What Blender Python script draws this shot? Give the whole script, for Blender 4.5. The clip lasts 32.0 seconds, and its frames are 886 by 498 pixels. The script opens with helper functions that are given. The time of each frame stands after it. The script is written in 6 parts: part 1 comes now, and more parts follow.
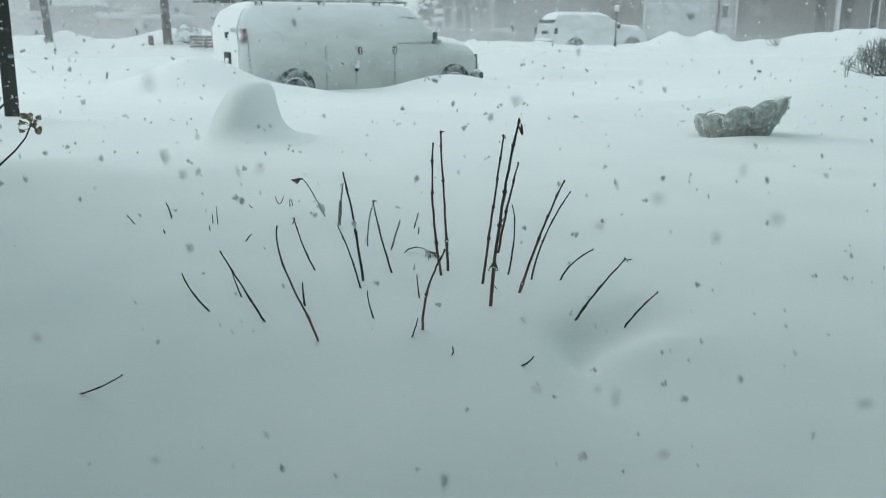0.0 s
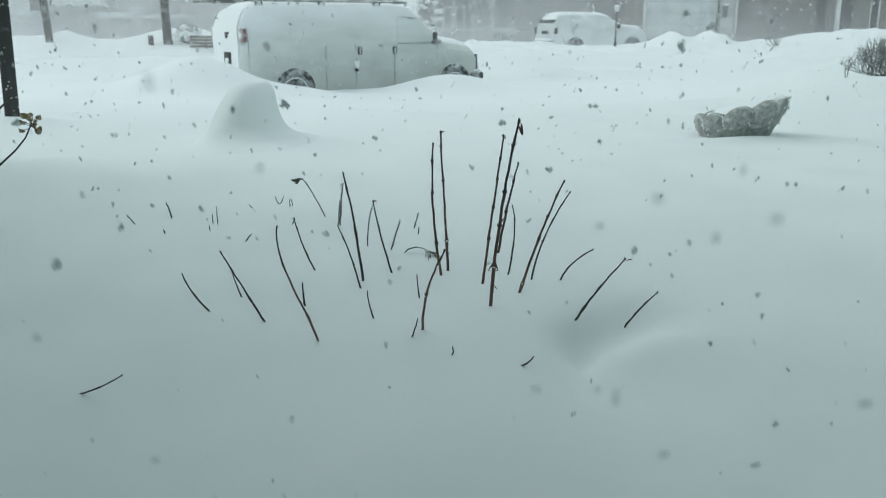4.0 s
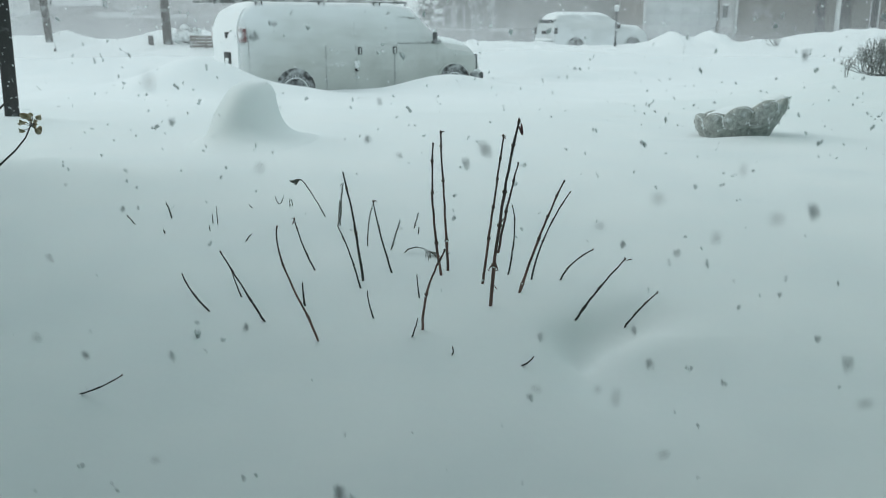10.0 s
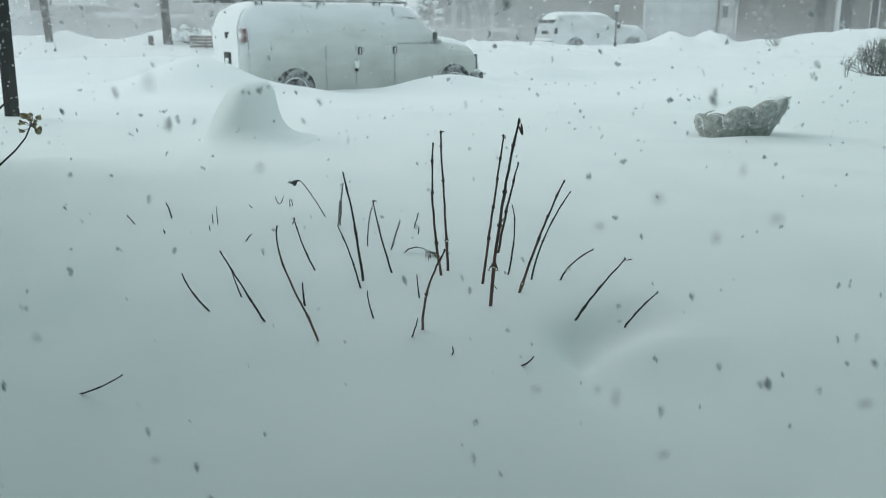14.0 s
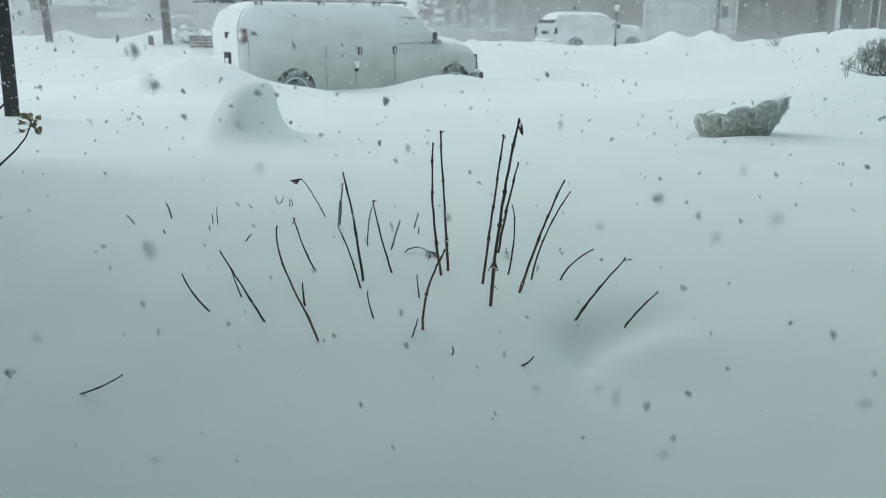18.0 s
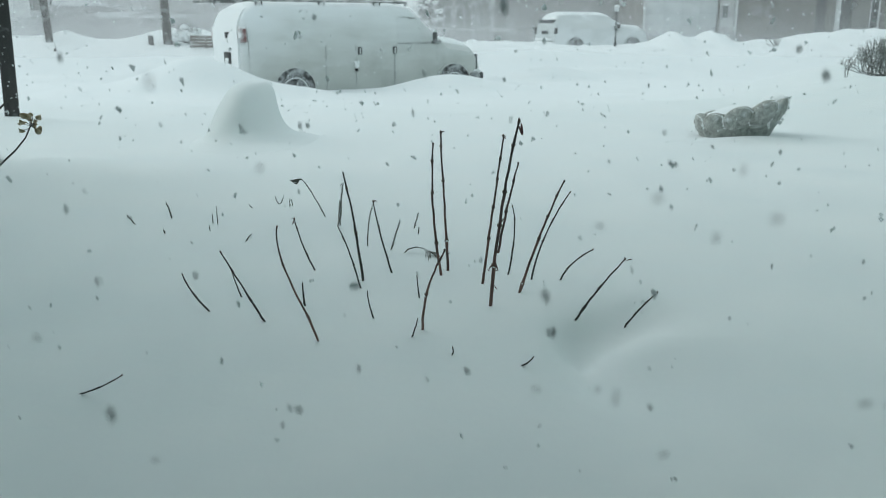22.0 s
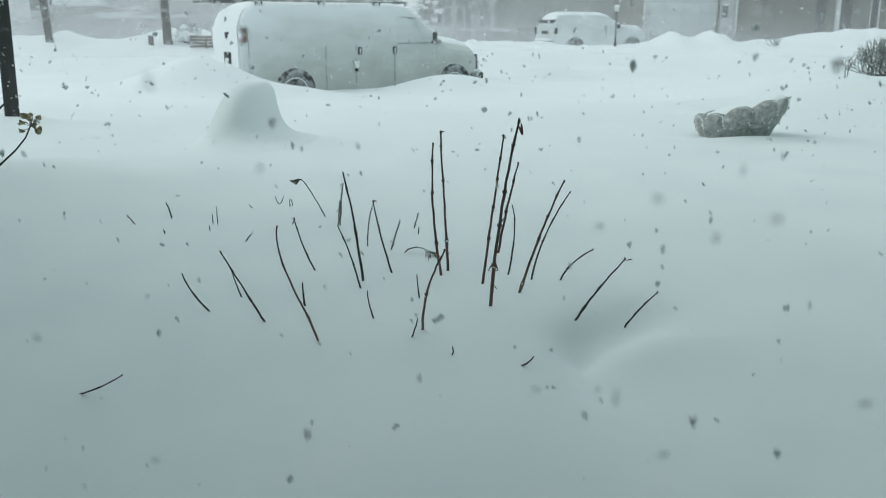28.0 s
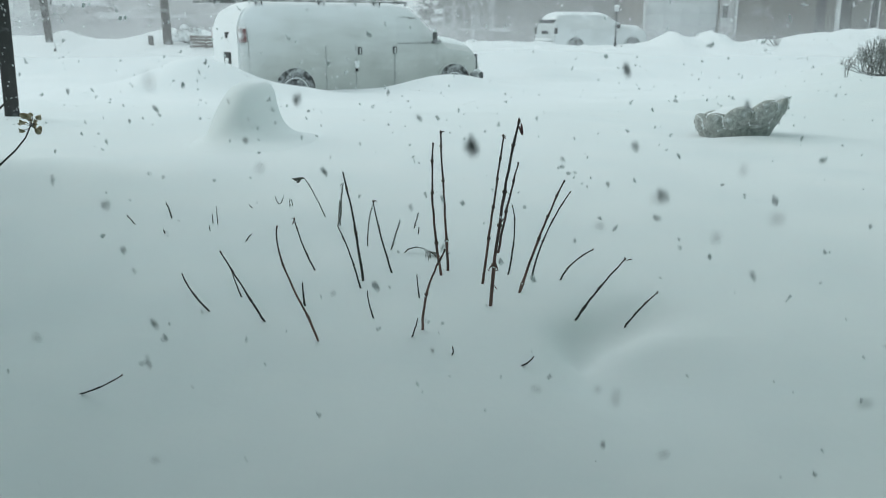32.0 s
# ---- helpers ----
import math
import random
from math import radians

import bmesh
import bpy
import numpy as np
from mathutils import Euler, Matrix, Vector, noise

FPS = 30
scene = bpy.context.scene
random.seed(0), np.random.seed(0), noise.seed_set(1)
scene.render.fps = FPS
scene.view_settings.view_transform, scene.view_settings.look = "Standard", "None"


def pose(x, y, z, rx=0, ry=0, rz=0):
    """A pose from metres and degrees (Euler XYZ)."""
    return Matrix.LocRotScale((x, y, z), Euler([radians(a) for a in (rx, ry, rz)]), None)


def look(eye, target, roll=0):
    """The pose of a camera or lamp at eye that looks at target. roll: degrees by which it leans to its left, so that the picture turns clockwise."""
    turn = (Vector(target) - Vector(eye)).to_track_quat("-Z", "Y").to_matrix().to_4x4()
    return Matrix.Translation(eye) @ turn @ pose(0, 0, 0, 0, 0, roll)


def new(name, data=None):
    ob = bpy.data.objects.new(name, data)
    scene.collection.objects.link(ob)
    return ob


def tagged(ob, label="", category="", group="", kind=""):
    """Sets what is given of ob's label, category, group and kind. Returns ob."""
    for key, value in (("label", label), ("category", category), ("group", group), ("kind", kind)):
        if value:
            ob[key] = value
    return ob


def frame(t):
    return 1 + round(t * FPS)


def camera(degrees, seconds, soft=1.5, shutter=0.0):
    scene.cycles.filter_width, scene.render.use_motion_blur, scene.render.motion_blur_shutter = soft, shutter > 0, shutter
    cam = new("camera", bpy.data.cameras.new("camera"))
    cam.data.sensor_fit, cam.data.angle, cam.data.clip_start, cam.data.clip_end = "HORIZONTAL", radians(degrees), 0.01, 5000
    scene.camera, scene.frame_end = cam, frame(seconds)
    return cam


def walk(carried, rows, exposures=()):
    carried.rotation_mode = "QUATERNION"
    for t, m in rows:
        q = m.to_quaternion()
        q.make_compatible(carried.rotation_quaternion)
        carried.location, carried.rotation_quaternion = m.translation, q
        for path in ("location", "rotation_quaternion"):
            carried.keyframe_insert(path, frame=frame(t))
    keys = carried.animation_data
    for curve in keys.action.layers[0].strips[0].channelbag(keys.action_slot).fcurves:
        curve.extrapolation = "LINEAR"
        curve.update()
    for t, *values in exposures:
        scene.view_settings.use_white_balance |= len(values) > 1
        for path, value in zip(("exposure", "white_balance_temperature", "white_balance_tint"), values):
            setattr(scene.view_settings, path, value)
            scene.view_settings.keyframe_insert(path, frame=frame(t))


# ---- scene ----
# The camera stands still behind a window pane and looks down over the snowy front yard.
cam = camera(55.19, 32.0, soft=0.95, shutter=0.1)
STAND = pose(0, 0, 1.75, 90 - 14.97, 0, 0)
walk(cam, [(0.0, STAND), (32.0, STAND)], exposures=[(0.0, 0.02), (13.0, 0.015), (18.0, 0.0), (25.0, 0.0), (28.0, 0.02), (29.0, 0.08), (30.0, 0.04), (32.0, 0.03)])
cam.data.dof.use_dof, cam.data.dof.focus_distance, cam.data.dof.aperture_fstop = True, 1.85, 9.5

# ---------------------------------------------------------------- sky and sun
world = bpy.data.worlds.new("overcast")
scene.world = world
world.use_nodes = True
wn, wl = world.node_tree.nodes, world.node_tree.links
sky = wn.new("ShaderNodeTexSky")
sky.sky_type, sky.sun_disc = "NISHITA", False
sky.sun_elevation, sky.sun_rotation, sky.dust_density = radians(38), radians(-68), 4.0
cloud = wn.new("ShaderNodeMix")
cloud.data_type = "RGBA"
cloud.inputs[0].default_value = 0.90
cloud.inputs[7].default_value = (7.45, 8.87, 9.28, 1)
wl.new(sky.outputs[0], cloud.inputs[6])
wl.new(cloud.outputs[2], wn["Background"].inputs[0])
wn["Background"].inputs[1].default_value = 0.10

sun_data = bpy.data.lights.new("sun", "SUN")
sun_data.energy, sun_data.angle, sun_data.color = 0.60, radians(50), (0.93, 1.0, 0.99)
sun = new("sun", sun_data)
sun.matrix_world = look((-32, 17, 27), (0, 4, 0))


# ---------------------------------------------------------------- materials
def nodes_of(name):
    m = bpy.data.materials.new(name)
    m.use_nodes = True
    return m, m.node_tree.nodes, m.node_tree.links


def surface(name, a, b, rough=0.6, scale=8.0, fine=60.0, bump=0.2, depth=0.01, metallic=0.0, dust=0.0, stretch=(1, 1, 1), climb=None, tops=None):
    """Two colours mixed by coarse and fine noise, with relief; dust: how much wind-blown snow clings to it; climb: (z0,
    z1, amount) of a whitening that grows up the thing and towards its rear;
    tops: (z0, z1, colour) of young growth that it turns to higher up."""
    m, n, l = nodes_of(name)
    bsdf = n["Principled BSDF"]
    where = n.new("ShaderNodeTexCoord")
    mapping = n.new("ShaderNodeMapping")
    mapping.inputs["Scale"].default_value = stretch
    l.new(where.outputs["Object"], mapping.inputs[0])
    big, small = n.new("ShaderNodeTexNoise"), n.new("ShaderNodeTexNoise")
    big.inputs["Scale"].default_value, small.inputs["Scale"].default_value = scale, fine
    big.inputs["Detail"].default_value, small.inputs["Detail"].default_value = 4, 3
    l.new(mapping.outputs[0], big.inputs[0])
    l.new(mapping.outputs[0], small.inputs[0])
    both = n.new("ShaderNodeMath")
    both.operation = "MULTIPLY_ADD"
    both.inputs[1].default_value = 0.45
    l.new(small.outputs[0], both.inputs[0])
    l.new(big.outputs[0], both.inputs[2])
    ramp = n.new("ShaderNodeMapRange")
    ramp.inputs[1].default_value, ramp.inputs[2].default_value = 0.45, 0.98
    l.new(both.outputs[0], ramp.inputs[0])
    mix = n.new("ShaderNodeMix")
    mix.data_type = "RGBA"
    mix.inputs[6].default_value, mix.inputs[7].default_value = (*a, 1), (*b, 1)
    l.new(ramp.outputs[0], mix.inputs[0])
    colour = mix.outputs[2]
    if dust:
        cling = n.new("ShaderNodeTexNoise")
        cling.inputs["Scale"].default_value, cling.inputs["Detail"].default_value = scale * 0.7, 6
        l.new(where.outputs["Object"], cling.inputs[0])
        edge = n.new("ShaderNodeMapRange")
        edge.inputs[1].default_value, edge.inputs[2].default_value = 0.66 - 0.5 * dust, 0.98 - 0.5 * dust
        l.new(cling.outputs[0], edge.inputs[0])
        over = n.new("ShaderNodeMix")
        over.data_type = "RGBA"
        over.inputs[7].default_value = (0.80, 0.83, 0.85, 1)
        l.new(edge.outputs[0], over.inputs[0])
        l.new(colour, over.inputs[6])
        colour = over.outputs[2]
    if tops:
        rise, share, young = n.new("ShaderNodeSeparateXYZ"), n.new("ShaderNodeMapRange"), n.new("ShaderNodeMix")
        l.new(where.outputs["Object"], rise.inputs[0])
        l.new(rise.outputs[2], share.inputs[0])
        share.inputs[1].default_value, share.inputs[2].default_value, share.inputs[4].default_value = tops[0], tops[1], 0.85
        young.data_type = "RGBA"
        young.inputs[7].default_value = (*tops[2], 1)
        l.new(share.outputs[0], young.inputs[0])
        l.new(colour, young.inputs[6])
        colour = young.outputs[2]
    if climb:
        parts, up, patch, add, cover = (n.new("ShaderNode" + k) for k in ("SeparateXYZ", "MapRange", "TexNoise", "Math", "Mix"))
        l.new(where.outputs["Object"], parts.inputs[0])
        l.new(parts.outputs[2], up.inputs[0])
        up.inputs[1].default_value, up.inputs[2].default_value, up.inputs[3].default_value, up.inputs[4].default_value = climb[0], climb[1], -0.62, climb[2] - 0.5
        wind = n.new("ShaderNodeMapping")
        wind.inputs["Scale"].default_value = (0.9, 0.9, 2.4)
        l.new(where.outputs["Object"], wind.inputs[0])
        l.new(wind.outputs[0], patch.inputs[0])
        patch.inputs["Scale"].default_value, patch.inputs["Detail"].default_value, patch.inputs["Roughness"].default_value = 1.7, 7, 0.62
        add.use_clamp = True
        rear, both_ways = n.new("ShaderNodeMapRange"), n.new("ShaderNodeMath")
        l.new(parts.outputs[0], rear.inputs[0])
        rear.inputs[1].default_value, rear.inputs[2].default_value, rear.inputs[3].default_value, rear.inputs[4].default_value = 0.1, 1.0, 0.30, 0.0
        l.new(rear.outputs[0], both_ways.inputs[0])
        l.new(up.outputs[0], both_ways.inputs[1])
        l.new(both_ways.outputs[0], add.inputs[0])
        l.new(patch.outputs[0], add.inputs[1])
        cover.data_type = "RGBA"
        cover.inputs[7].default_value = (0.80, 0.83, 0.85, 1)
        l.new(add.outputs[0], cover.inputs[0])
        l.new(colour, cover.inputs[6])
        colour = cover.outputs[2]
    l.new(colour, bsdf.inputs["Base Color"])
    bsdf.inputs["Roughness"].default_value, bsdf.inputs["Metallic"].default_value = rough, metallic
    if bump:
        relief = n.new("ShaderNodeBump")
        relief.inputs["Strength"].default_value, relief.inputs["Distance"].default_value = bump, depth
        l.new(both.outputs[0], relief.inputs["Height"])
        l.new(relief.outputs[0], bsdf.inputs["Normal"])
    return m


SNOW = surface("snow", (0.785, 0.82, 0.835), (0.885, 0.90, 0.905), 0.75, 2.6, 15.0, 0.29, 0.012)
DRIFT = surface("packed_snow", (0.82, 0.85, 0.86), (0.88, 0.89, 0.895), 0.8, 4.0, 60.0, 0.3, 0.01)
FLAKE = surface("snowflake", (0.73, 0.75, 0.76), (0.80, 0.81, 0.82), 0.8, 30.0, 200.0, 0.0)
# snow crystals let part of the light through
n, l = FLAKE.node_tree.nodes, FLAKE.node_tree.links
through_light, halves = n.new("ShaderNodeBsdfTranslucent"), n.new("ShaderNodeMixShader")
through_light.inputs[0].default_value, halves.inputs[0].default_value = (0.82, 0.84, 0.85, 1), 0.55
l.new(n["Principled BSDF"].outputs[0], halves.inputs[1])
l.new(through_light.outputs[0], halves.inputs[2])
l.new(halves.outputs[0], n["Material Output"].inputs[0])
CANE = surface("cane_bark", (0.028, 0.026, 0.026), (0.105, 0.092, 0.086), 0.75, 30.0, 260.0, 0.6, 0.002, stretch=(1, 1, 0.35))
CANE_RED = surface("cane_bark_red", (0.046, 0.026, 0.024), (0.265, 0.140, 0.115), 0.7, 48.0, 160.0, 0.6, 0.002, stretch=(1, 1, 0.3), tops=(0.10, 0.32, (0.050, 0.044, 0.044)))
BUD = surface("bud_scale", (0.035, 0.022, 0.018), (0.13, 0.075, 0.055), 0.7, 60.0, 300.0, 0.5, 0.001)
LEAF = surface("dead_leaf", (0.07, 0.030, 0.032), (0.24, 0.11, 0.10), 0.7, 60.0, 300.0, 0.5, 0.001, dust=0.12)
WEED = surface("weed_stalk_bark", (0.055, 0.055, 0.048), (0.16, 0.155, 0.135), 0.85, 40.0, 300.0, 0.6, 0.002, dust=0.34)
PETAL = surface("dried_petal", (0.24, 0.17, 0.105), (0.74, 0.58, 0.40), 0.85, 60.0, 300.0, 0.4, 0.001, dust=0.22)
POST = surface("dark_stained_wood", (0.022, 0.021, 0.022), (0.070, 0.066, 0.066), 0.65, 9.0, 70.0, 0.5, 0.004, dust=0.10, stretch=(1, 1, 0.15))
STONE = surface("weathered_concrete", (0.225, 0.235, 0.22), (0.60, 0.61, 0.58), 0.9, 38.0, 170.0, 1.0, 0.012, dust=0.24)
RACK = surface("dull_rack_metal", (0.06, 0.064, 0.064), (0.14, 0.145, 0.145), 0.5, 6.0, 40.0, 0.2, 0.002, dust=0.36)
# near-black that stands for shade in the wheel wells, with clinging snow
WELL = surface("wheel_shade_dark", (0.04, 0.042, 0.042), (0.09, 0.09, 0.09), 0.9, 9.0, 60.0, 0.0, dust=0.48)
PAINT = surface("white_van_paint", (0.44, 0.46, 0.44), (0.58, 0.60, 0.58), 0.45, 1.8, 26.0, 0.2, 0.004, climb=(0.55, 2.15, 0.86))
PAINT_2 = surface("white_car_paint", (0.52, 0.55, 0.55), (0.62, 0.65, 0.66), 0.35, 1.5, 30.0, 0.05, 0.002, dust=0.5)
RUBBER = surface("tyre_rubber", (0.03, 0.03, 0.03), (0.08, 0.08, 0.08), 0.8, 60.0, 150.0, 0.3, 0.003, dust=0.5)
RIM = surface("wheel_steel", (0.25, 0.26, 0.27), (0.42, 0.43, 0.44), 0.4, 9.0, 60.0, 0.1, 0.002, metallic=0.6, dust=0.45)
BLACK = surface("black_plastic", (0.012, 0.013, 0.014), (0.03, 0.031, 0.033), 0.5, 9.0, 70.0, 0.15, 0.002, dust=0.12)
GAP = surface("door_gap", (0.22, 0.23, 0.23), (0.38, 0.39, 0.39), 0.8, 9.0, 60.0, 0.0, dust=0.42)
LAMP_RED = surface("tail_lamp_red", (0.13, 0.045, 0.045), (0.28, 0.13, 0.125), 0.4, 9.0, 60.0, 0.0, dust=0.66)
LAMP_CLEAR = surface("clear_lamp", (0.03, 0.035, 0.04), (0.16, 0.17, 0.18), 0.2, 14.0, 60.0, 0.1, dust=0.22)
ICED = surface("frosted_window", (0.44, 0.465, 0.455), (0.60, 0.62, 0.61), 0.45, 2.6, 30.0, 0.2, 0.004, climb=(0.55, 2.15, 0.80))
DARK_GLASS = surface("dark_window", (0.07, 0.075, 0.078), (0.13, 0.135, 0.14), 0.08, 2.0, 30.0, 0.0)
BARK = surface("tree_bark", (0.035, 0.032, 0.028), (0.11, 0.10, 0.088), 0.9, 5.0, 30.0, 0.9, 0.02, dust=0.26, stretch=(1, 1, 0.25))
RIMED = surface("rimed_bark", (0.10, 0.095, 0.09), (0.20, 0.19, 0.18), 0.9, 5.0, 30.0, 0.6, 0.01, dust=0.62, stretch=(1, 1, 0.25))
# pale cover is clinging snow, raised further to paint haze over the twigs
TWIG = surface("shrub_twig", (0.115, 0.115, 0.112), (0.23, 0.225, 0.215), 0.9, 20.0, 120.0, 0.4, 0.003, dust=0.40)
WOOD = surface("bench_wood", (0.11, 0.09, 0.075), (0.22, 0.18, 0.155), 0.8, 6.0, 50.0, 0.4, 0.004, dust=0.28)
IRON = surface("painted_iron", (0.025, 0.028, 0.028), (0.06, 0.064, 0.064), 0.55, 9.0, 60.0, 0.2, 0.002, dust=0.34)
MILK = surface("frosted_lantern_glass", (0.55, 0.57, 0.58), (0.7, 0.72, 0.72), 0.3, 9.0, 60.0, 0.0)
SIDING = surface("grey_siding", (0.26, 0.255, 0.25), (0.37, 0.36, 0.355), 0.7, 1.2, 20.0, 0.2, 0.01, dust=0.2)
SIDING_2 = surface("pale_siding", (0.45, 0.445, 0.44), (0.59, 0.58, 0.575), 0.7, 1.2, 20.0, 0.2, 0.01, dust=0.2)
BRICK = surface("brown_brick", (0.13, 0.119, 0.106), (0.22, 0.199, 0.180), 0.9, 1.2, 9.0, 0.1, 0.01, dust=0.1)
# near-black with the shade of door, window and recess put into it
SHADE = surface("shaded_opening_dark", (0.020, 0.021, 0.021), (0.042, 0.043, 0.042), 0.75, 3.0, 20.0, 0.0)
TAUPE = surface("taupe_stone_panel", (0.15, 0.142, 0.13), (0.24, 0.225, 0.21), 0.9, 1.2, 9.0, 0.1, 0.01)
TRIM = surface("white_trim", (0.62, 0.64, 0.64), (0.74, 0.75, 0.75), 0.5, 3.0, 40.0, 0.1, 0.003)
GARAGE = surface("garage_door_paint", (0.52, 0.55, 0.56), (0.62, 0.65, 0.66), 0.5, 1.0, 30.0, 0.1, 0.004, dust=0.2)
ROOF = surface("roof_shingle", (0.05, 0.05, 0.052), (0.12, 0.12, 0.12), 0.9, 3.0, 30.0, 0.4, 0.01)
# for walls out of view; the green is picked to tint light on the near snow
HOUSE_WALL = surface("blue_green_house_wall", (0.11, 0.25, 0.195), (0.165, 0.33, 0.26), 0.9, 2.0, 30.0, 0.4, 0.01)
ROOM = surface("dim_room_plaster", (0.16, 0.15, 0.14), (0.22, 0.21, 0.2), 0.8, 2.0, 30.0, 0.1, 0.004)
CREVICE = surface("evergreen_needles", (0.02, 0.035, 0.02), (0.05, 0.07, 0.04), 0.8, 9.0, 60.0, 0.2)

PANE, n, l = nodes_of("window_glass")
clear, gloss, both = n.new("ShaderNodeBsdfTransparent"), n.new("ShaderNodeBsdfGlossy"), n.new("ShaderNodeMixShader")
clear.inputs[0].default_value, gloss.inputs["Roughness"].default_value = (0.985, 0.995, 0.99, 1), 0.02
both.inputs[0].default_value = 0.03
l.new(clear.outputs[0], both.inputs[1])
l.new(gloss.outputs[0], both.inputs[2])
l.new(both.outputs[0], n["Material Output"].inputs[0])

# haze painted on added sheets: lets most of the light through, denser in noise patches
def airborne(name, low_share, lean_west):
    """Milky, part-clear haze for a sheet; low_share: how much denser it is near the ground; lean_west: how much denser
    it is set towards -x, to fade that side more.
    """
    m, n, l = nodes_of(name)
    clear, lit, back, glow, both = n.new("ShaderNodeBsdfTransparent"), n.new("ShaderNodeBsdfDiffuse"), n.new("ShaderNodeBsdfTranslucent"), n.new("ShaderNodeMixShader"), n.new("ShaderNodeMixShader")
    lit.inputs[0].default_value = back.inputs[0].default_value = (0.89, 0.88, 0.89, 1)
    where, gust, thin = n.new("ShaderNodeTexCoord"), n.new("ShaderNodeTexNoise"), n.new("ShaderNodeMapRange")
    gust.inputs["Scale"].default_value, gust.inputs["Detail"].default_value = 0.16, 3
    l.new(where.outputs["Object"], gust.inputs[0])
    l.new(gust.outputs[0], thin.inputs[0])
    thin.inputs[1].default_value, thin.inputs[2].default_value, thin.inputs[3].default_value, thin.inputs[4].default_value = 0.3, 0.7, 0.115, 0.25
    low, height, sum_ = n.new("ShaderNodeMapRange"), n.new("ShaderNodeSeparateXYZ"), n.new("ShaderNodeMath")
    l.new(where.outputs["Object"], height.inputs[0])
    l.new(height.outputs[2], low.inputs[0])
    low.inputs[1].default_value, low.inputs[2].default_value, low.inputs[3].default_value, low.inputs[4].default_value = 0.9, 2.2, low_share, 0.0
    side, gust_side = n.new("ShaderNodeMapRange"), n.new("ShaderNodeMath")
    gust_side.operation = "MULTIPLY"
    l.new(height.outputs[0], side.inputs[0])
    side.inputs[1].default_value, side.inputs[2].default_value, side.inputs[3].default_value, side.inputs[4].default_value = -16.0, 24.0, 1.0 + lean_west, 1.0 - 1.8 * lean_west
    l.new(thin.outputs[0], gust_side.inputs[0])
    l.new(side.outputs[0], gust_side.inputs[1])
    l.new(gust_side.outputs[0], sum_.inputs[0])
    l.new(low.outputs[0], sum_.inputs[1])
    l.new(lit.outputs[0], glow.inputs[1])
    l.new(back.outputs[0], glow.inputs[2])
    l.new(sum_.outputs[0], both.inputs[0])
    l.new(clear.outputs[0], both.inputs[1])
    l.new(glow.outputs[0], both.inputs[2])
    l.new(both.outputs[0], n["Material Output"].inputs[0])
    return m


HAZE_NEAR, HAZE_FAR = airborne("haze_sheet_near", 0.0, 0.2), airborne("haze_sheet_far", 0.2, 0.45)

# a melted drop on the glass: thick in the middle, thin at its rim
DROP, n, l = nodes_of("melt_water")
clear, wet, both = n.new("ShaderNodeBsdfTransparent"), n.new("ShaderNodeBsdfDiffuse"), n.new("ShaderNodeMixShader")
wet.inputs[0].default_value = (0.35, 0.38, 0.39, 1)
where, far, fade = n.new("ShaderNodeTexCoord"), n.new("ShaderNodeVectorMath"), n.new("ShaderNodeMapRange")
far.operation = "LENGTH"
l.new(where.outputs["Object"], far.inputs[0])
l.new(far.outputs["Value"], fade.inputs[0])
fade.interpolation_type = "SMOOTHSTEP"
fade.inputs[1].default_value, fade.inputs[2].default_value = 0.0, 1.0
fade.inputs[3].default_value, fade.inputs[4].default_value = 0.30, 0.0
l.new(fade.outputs[0], both.inputs[0])
l.new(clear.outputs[0], both.inputs[1])
l.new(wet.outputs[0], both.inputs[2])
l.new(both.outputs[0], n["Material Output"].inputs[0])


# ---------------------------------------------------------------- mesh helpers
def solid(name, bm, material, smooth=True):
    bm.normal_update()
    me = bpy.data.meshes.new(name)
    bm.to_mesh(me)
    bm.free()
    me.materials.append(material)
    if smooth:
        me.polygons.foreach_set("use_smooth", [True] * len(me.polygons))
        me.set_sharp_from_angle(angle=radians(42))
    return me


def part(name, bm, material, parent=None, label="", at=None, smooth=True):
    ob = new(name, solid(name, bm, material, smooth))
    if parent is not None:
        ob.parent = parent
    if at is not None:
        ob.matrix_basis = at
    return tagged(ob, label)


def empty(name, at, label, category, group="", kind=""):
    ob = new(name)
    ob.empty_display_size = 0.2
    ob.matrix_basis = at
    return tagged(ob, label, category, group, kind)


def box(x0, x1, y0, y1, z0, z1, bevel=0.0, bm=None):
    own = bmesh.new()
    bmesh.ops.create_cube(own, size=1.0)
    for v in own.verts:
        v.co = Vector((x0 + (v.co.x + 0.5) * (x1 - x0), y0 + (v.co.y + 0.5) * (y1 - y0), z0 + (v.co.z + 0.5) * (z1 - z0)))
    if bevel:
        bmesh.ops.bevel(own, geom=own.edges[:], offset=bevel, segments=2, affect="EDGES", profile=0.5)
    if bm is None:
        return own
    me = bpy.data.meshes.new("tmp")
    own.to_mesh(me)
    own.free()
    bm.from_mesh(me)
    bpy.data.meshes.remove(me)
    return bm


def lathe(profile, n=32, bm=None, close=False):
    """Turns (radius, height) pairs round z."""
    bm = bm or bmesh.new()
    rings = [[bm.verts.new((r * math.cos(2 * math.pi * i / n), r * math.sin(2 * math.pi * i / n), z)) for i in range(n)] for r, z in profile]
    pairs = list(zip(rings, rings[1:])) + ([(rings[-1], rings[0])] if close else [])
    for a, b in pairs:
        for i in range(n):
            bm.faces.new((a[i], a[(i + 1) % n], b[(i + 1) % n], b[i]))
    if not close:
        bm.faces.new(rings[0][::-1])
        bm.faces.new(rings[-1])
    return bm


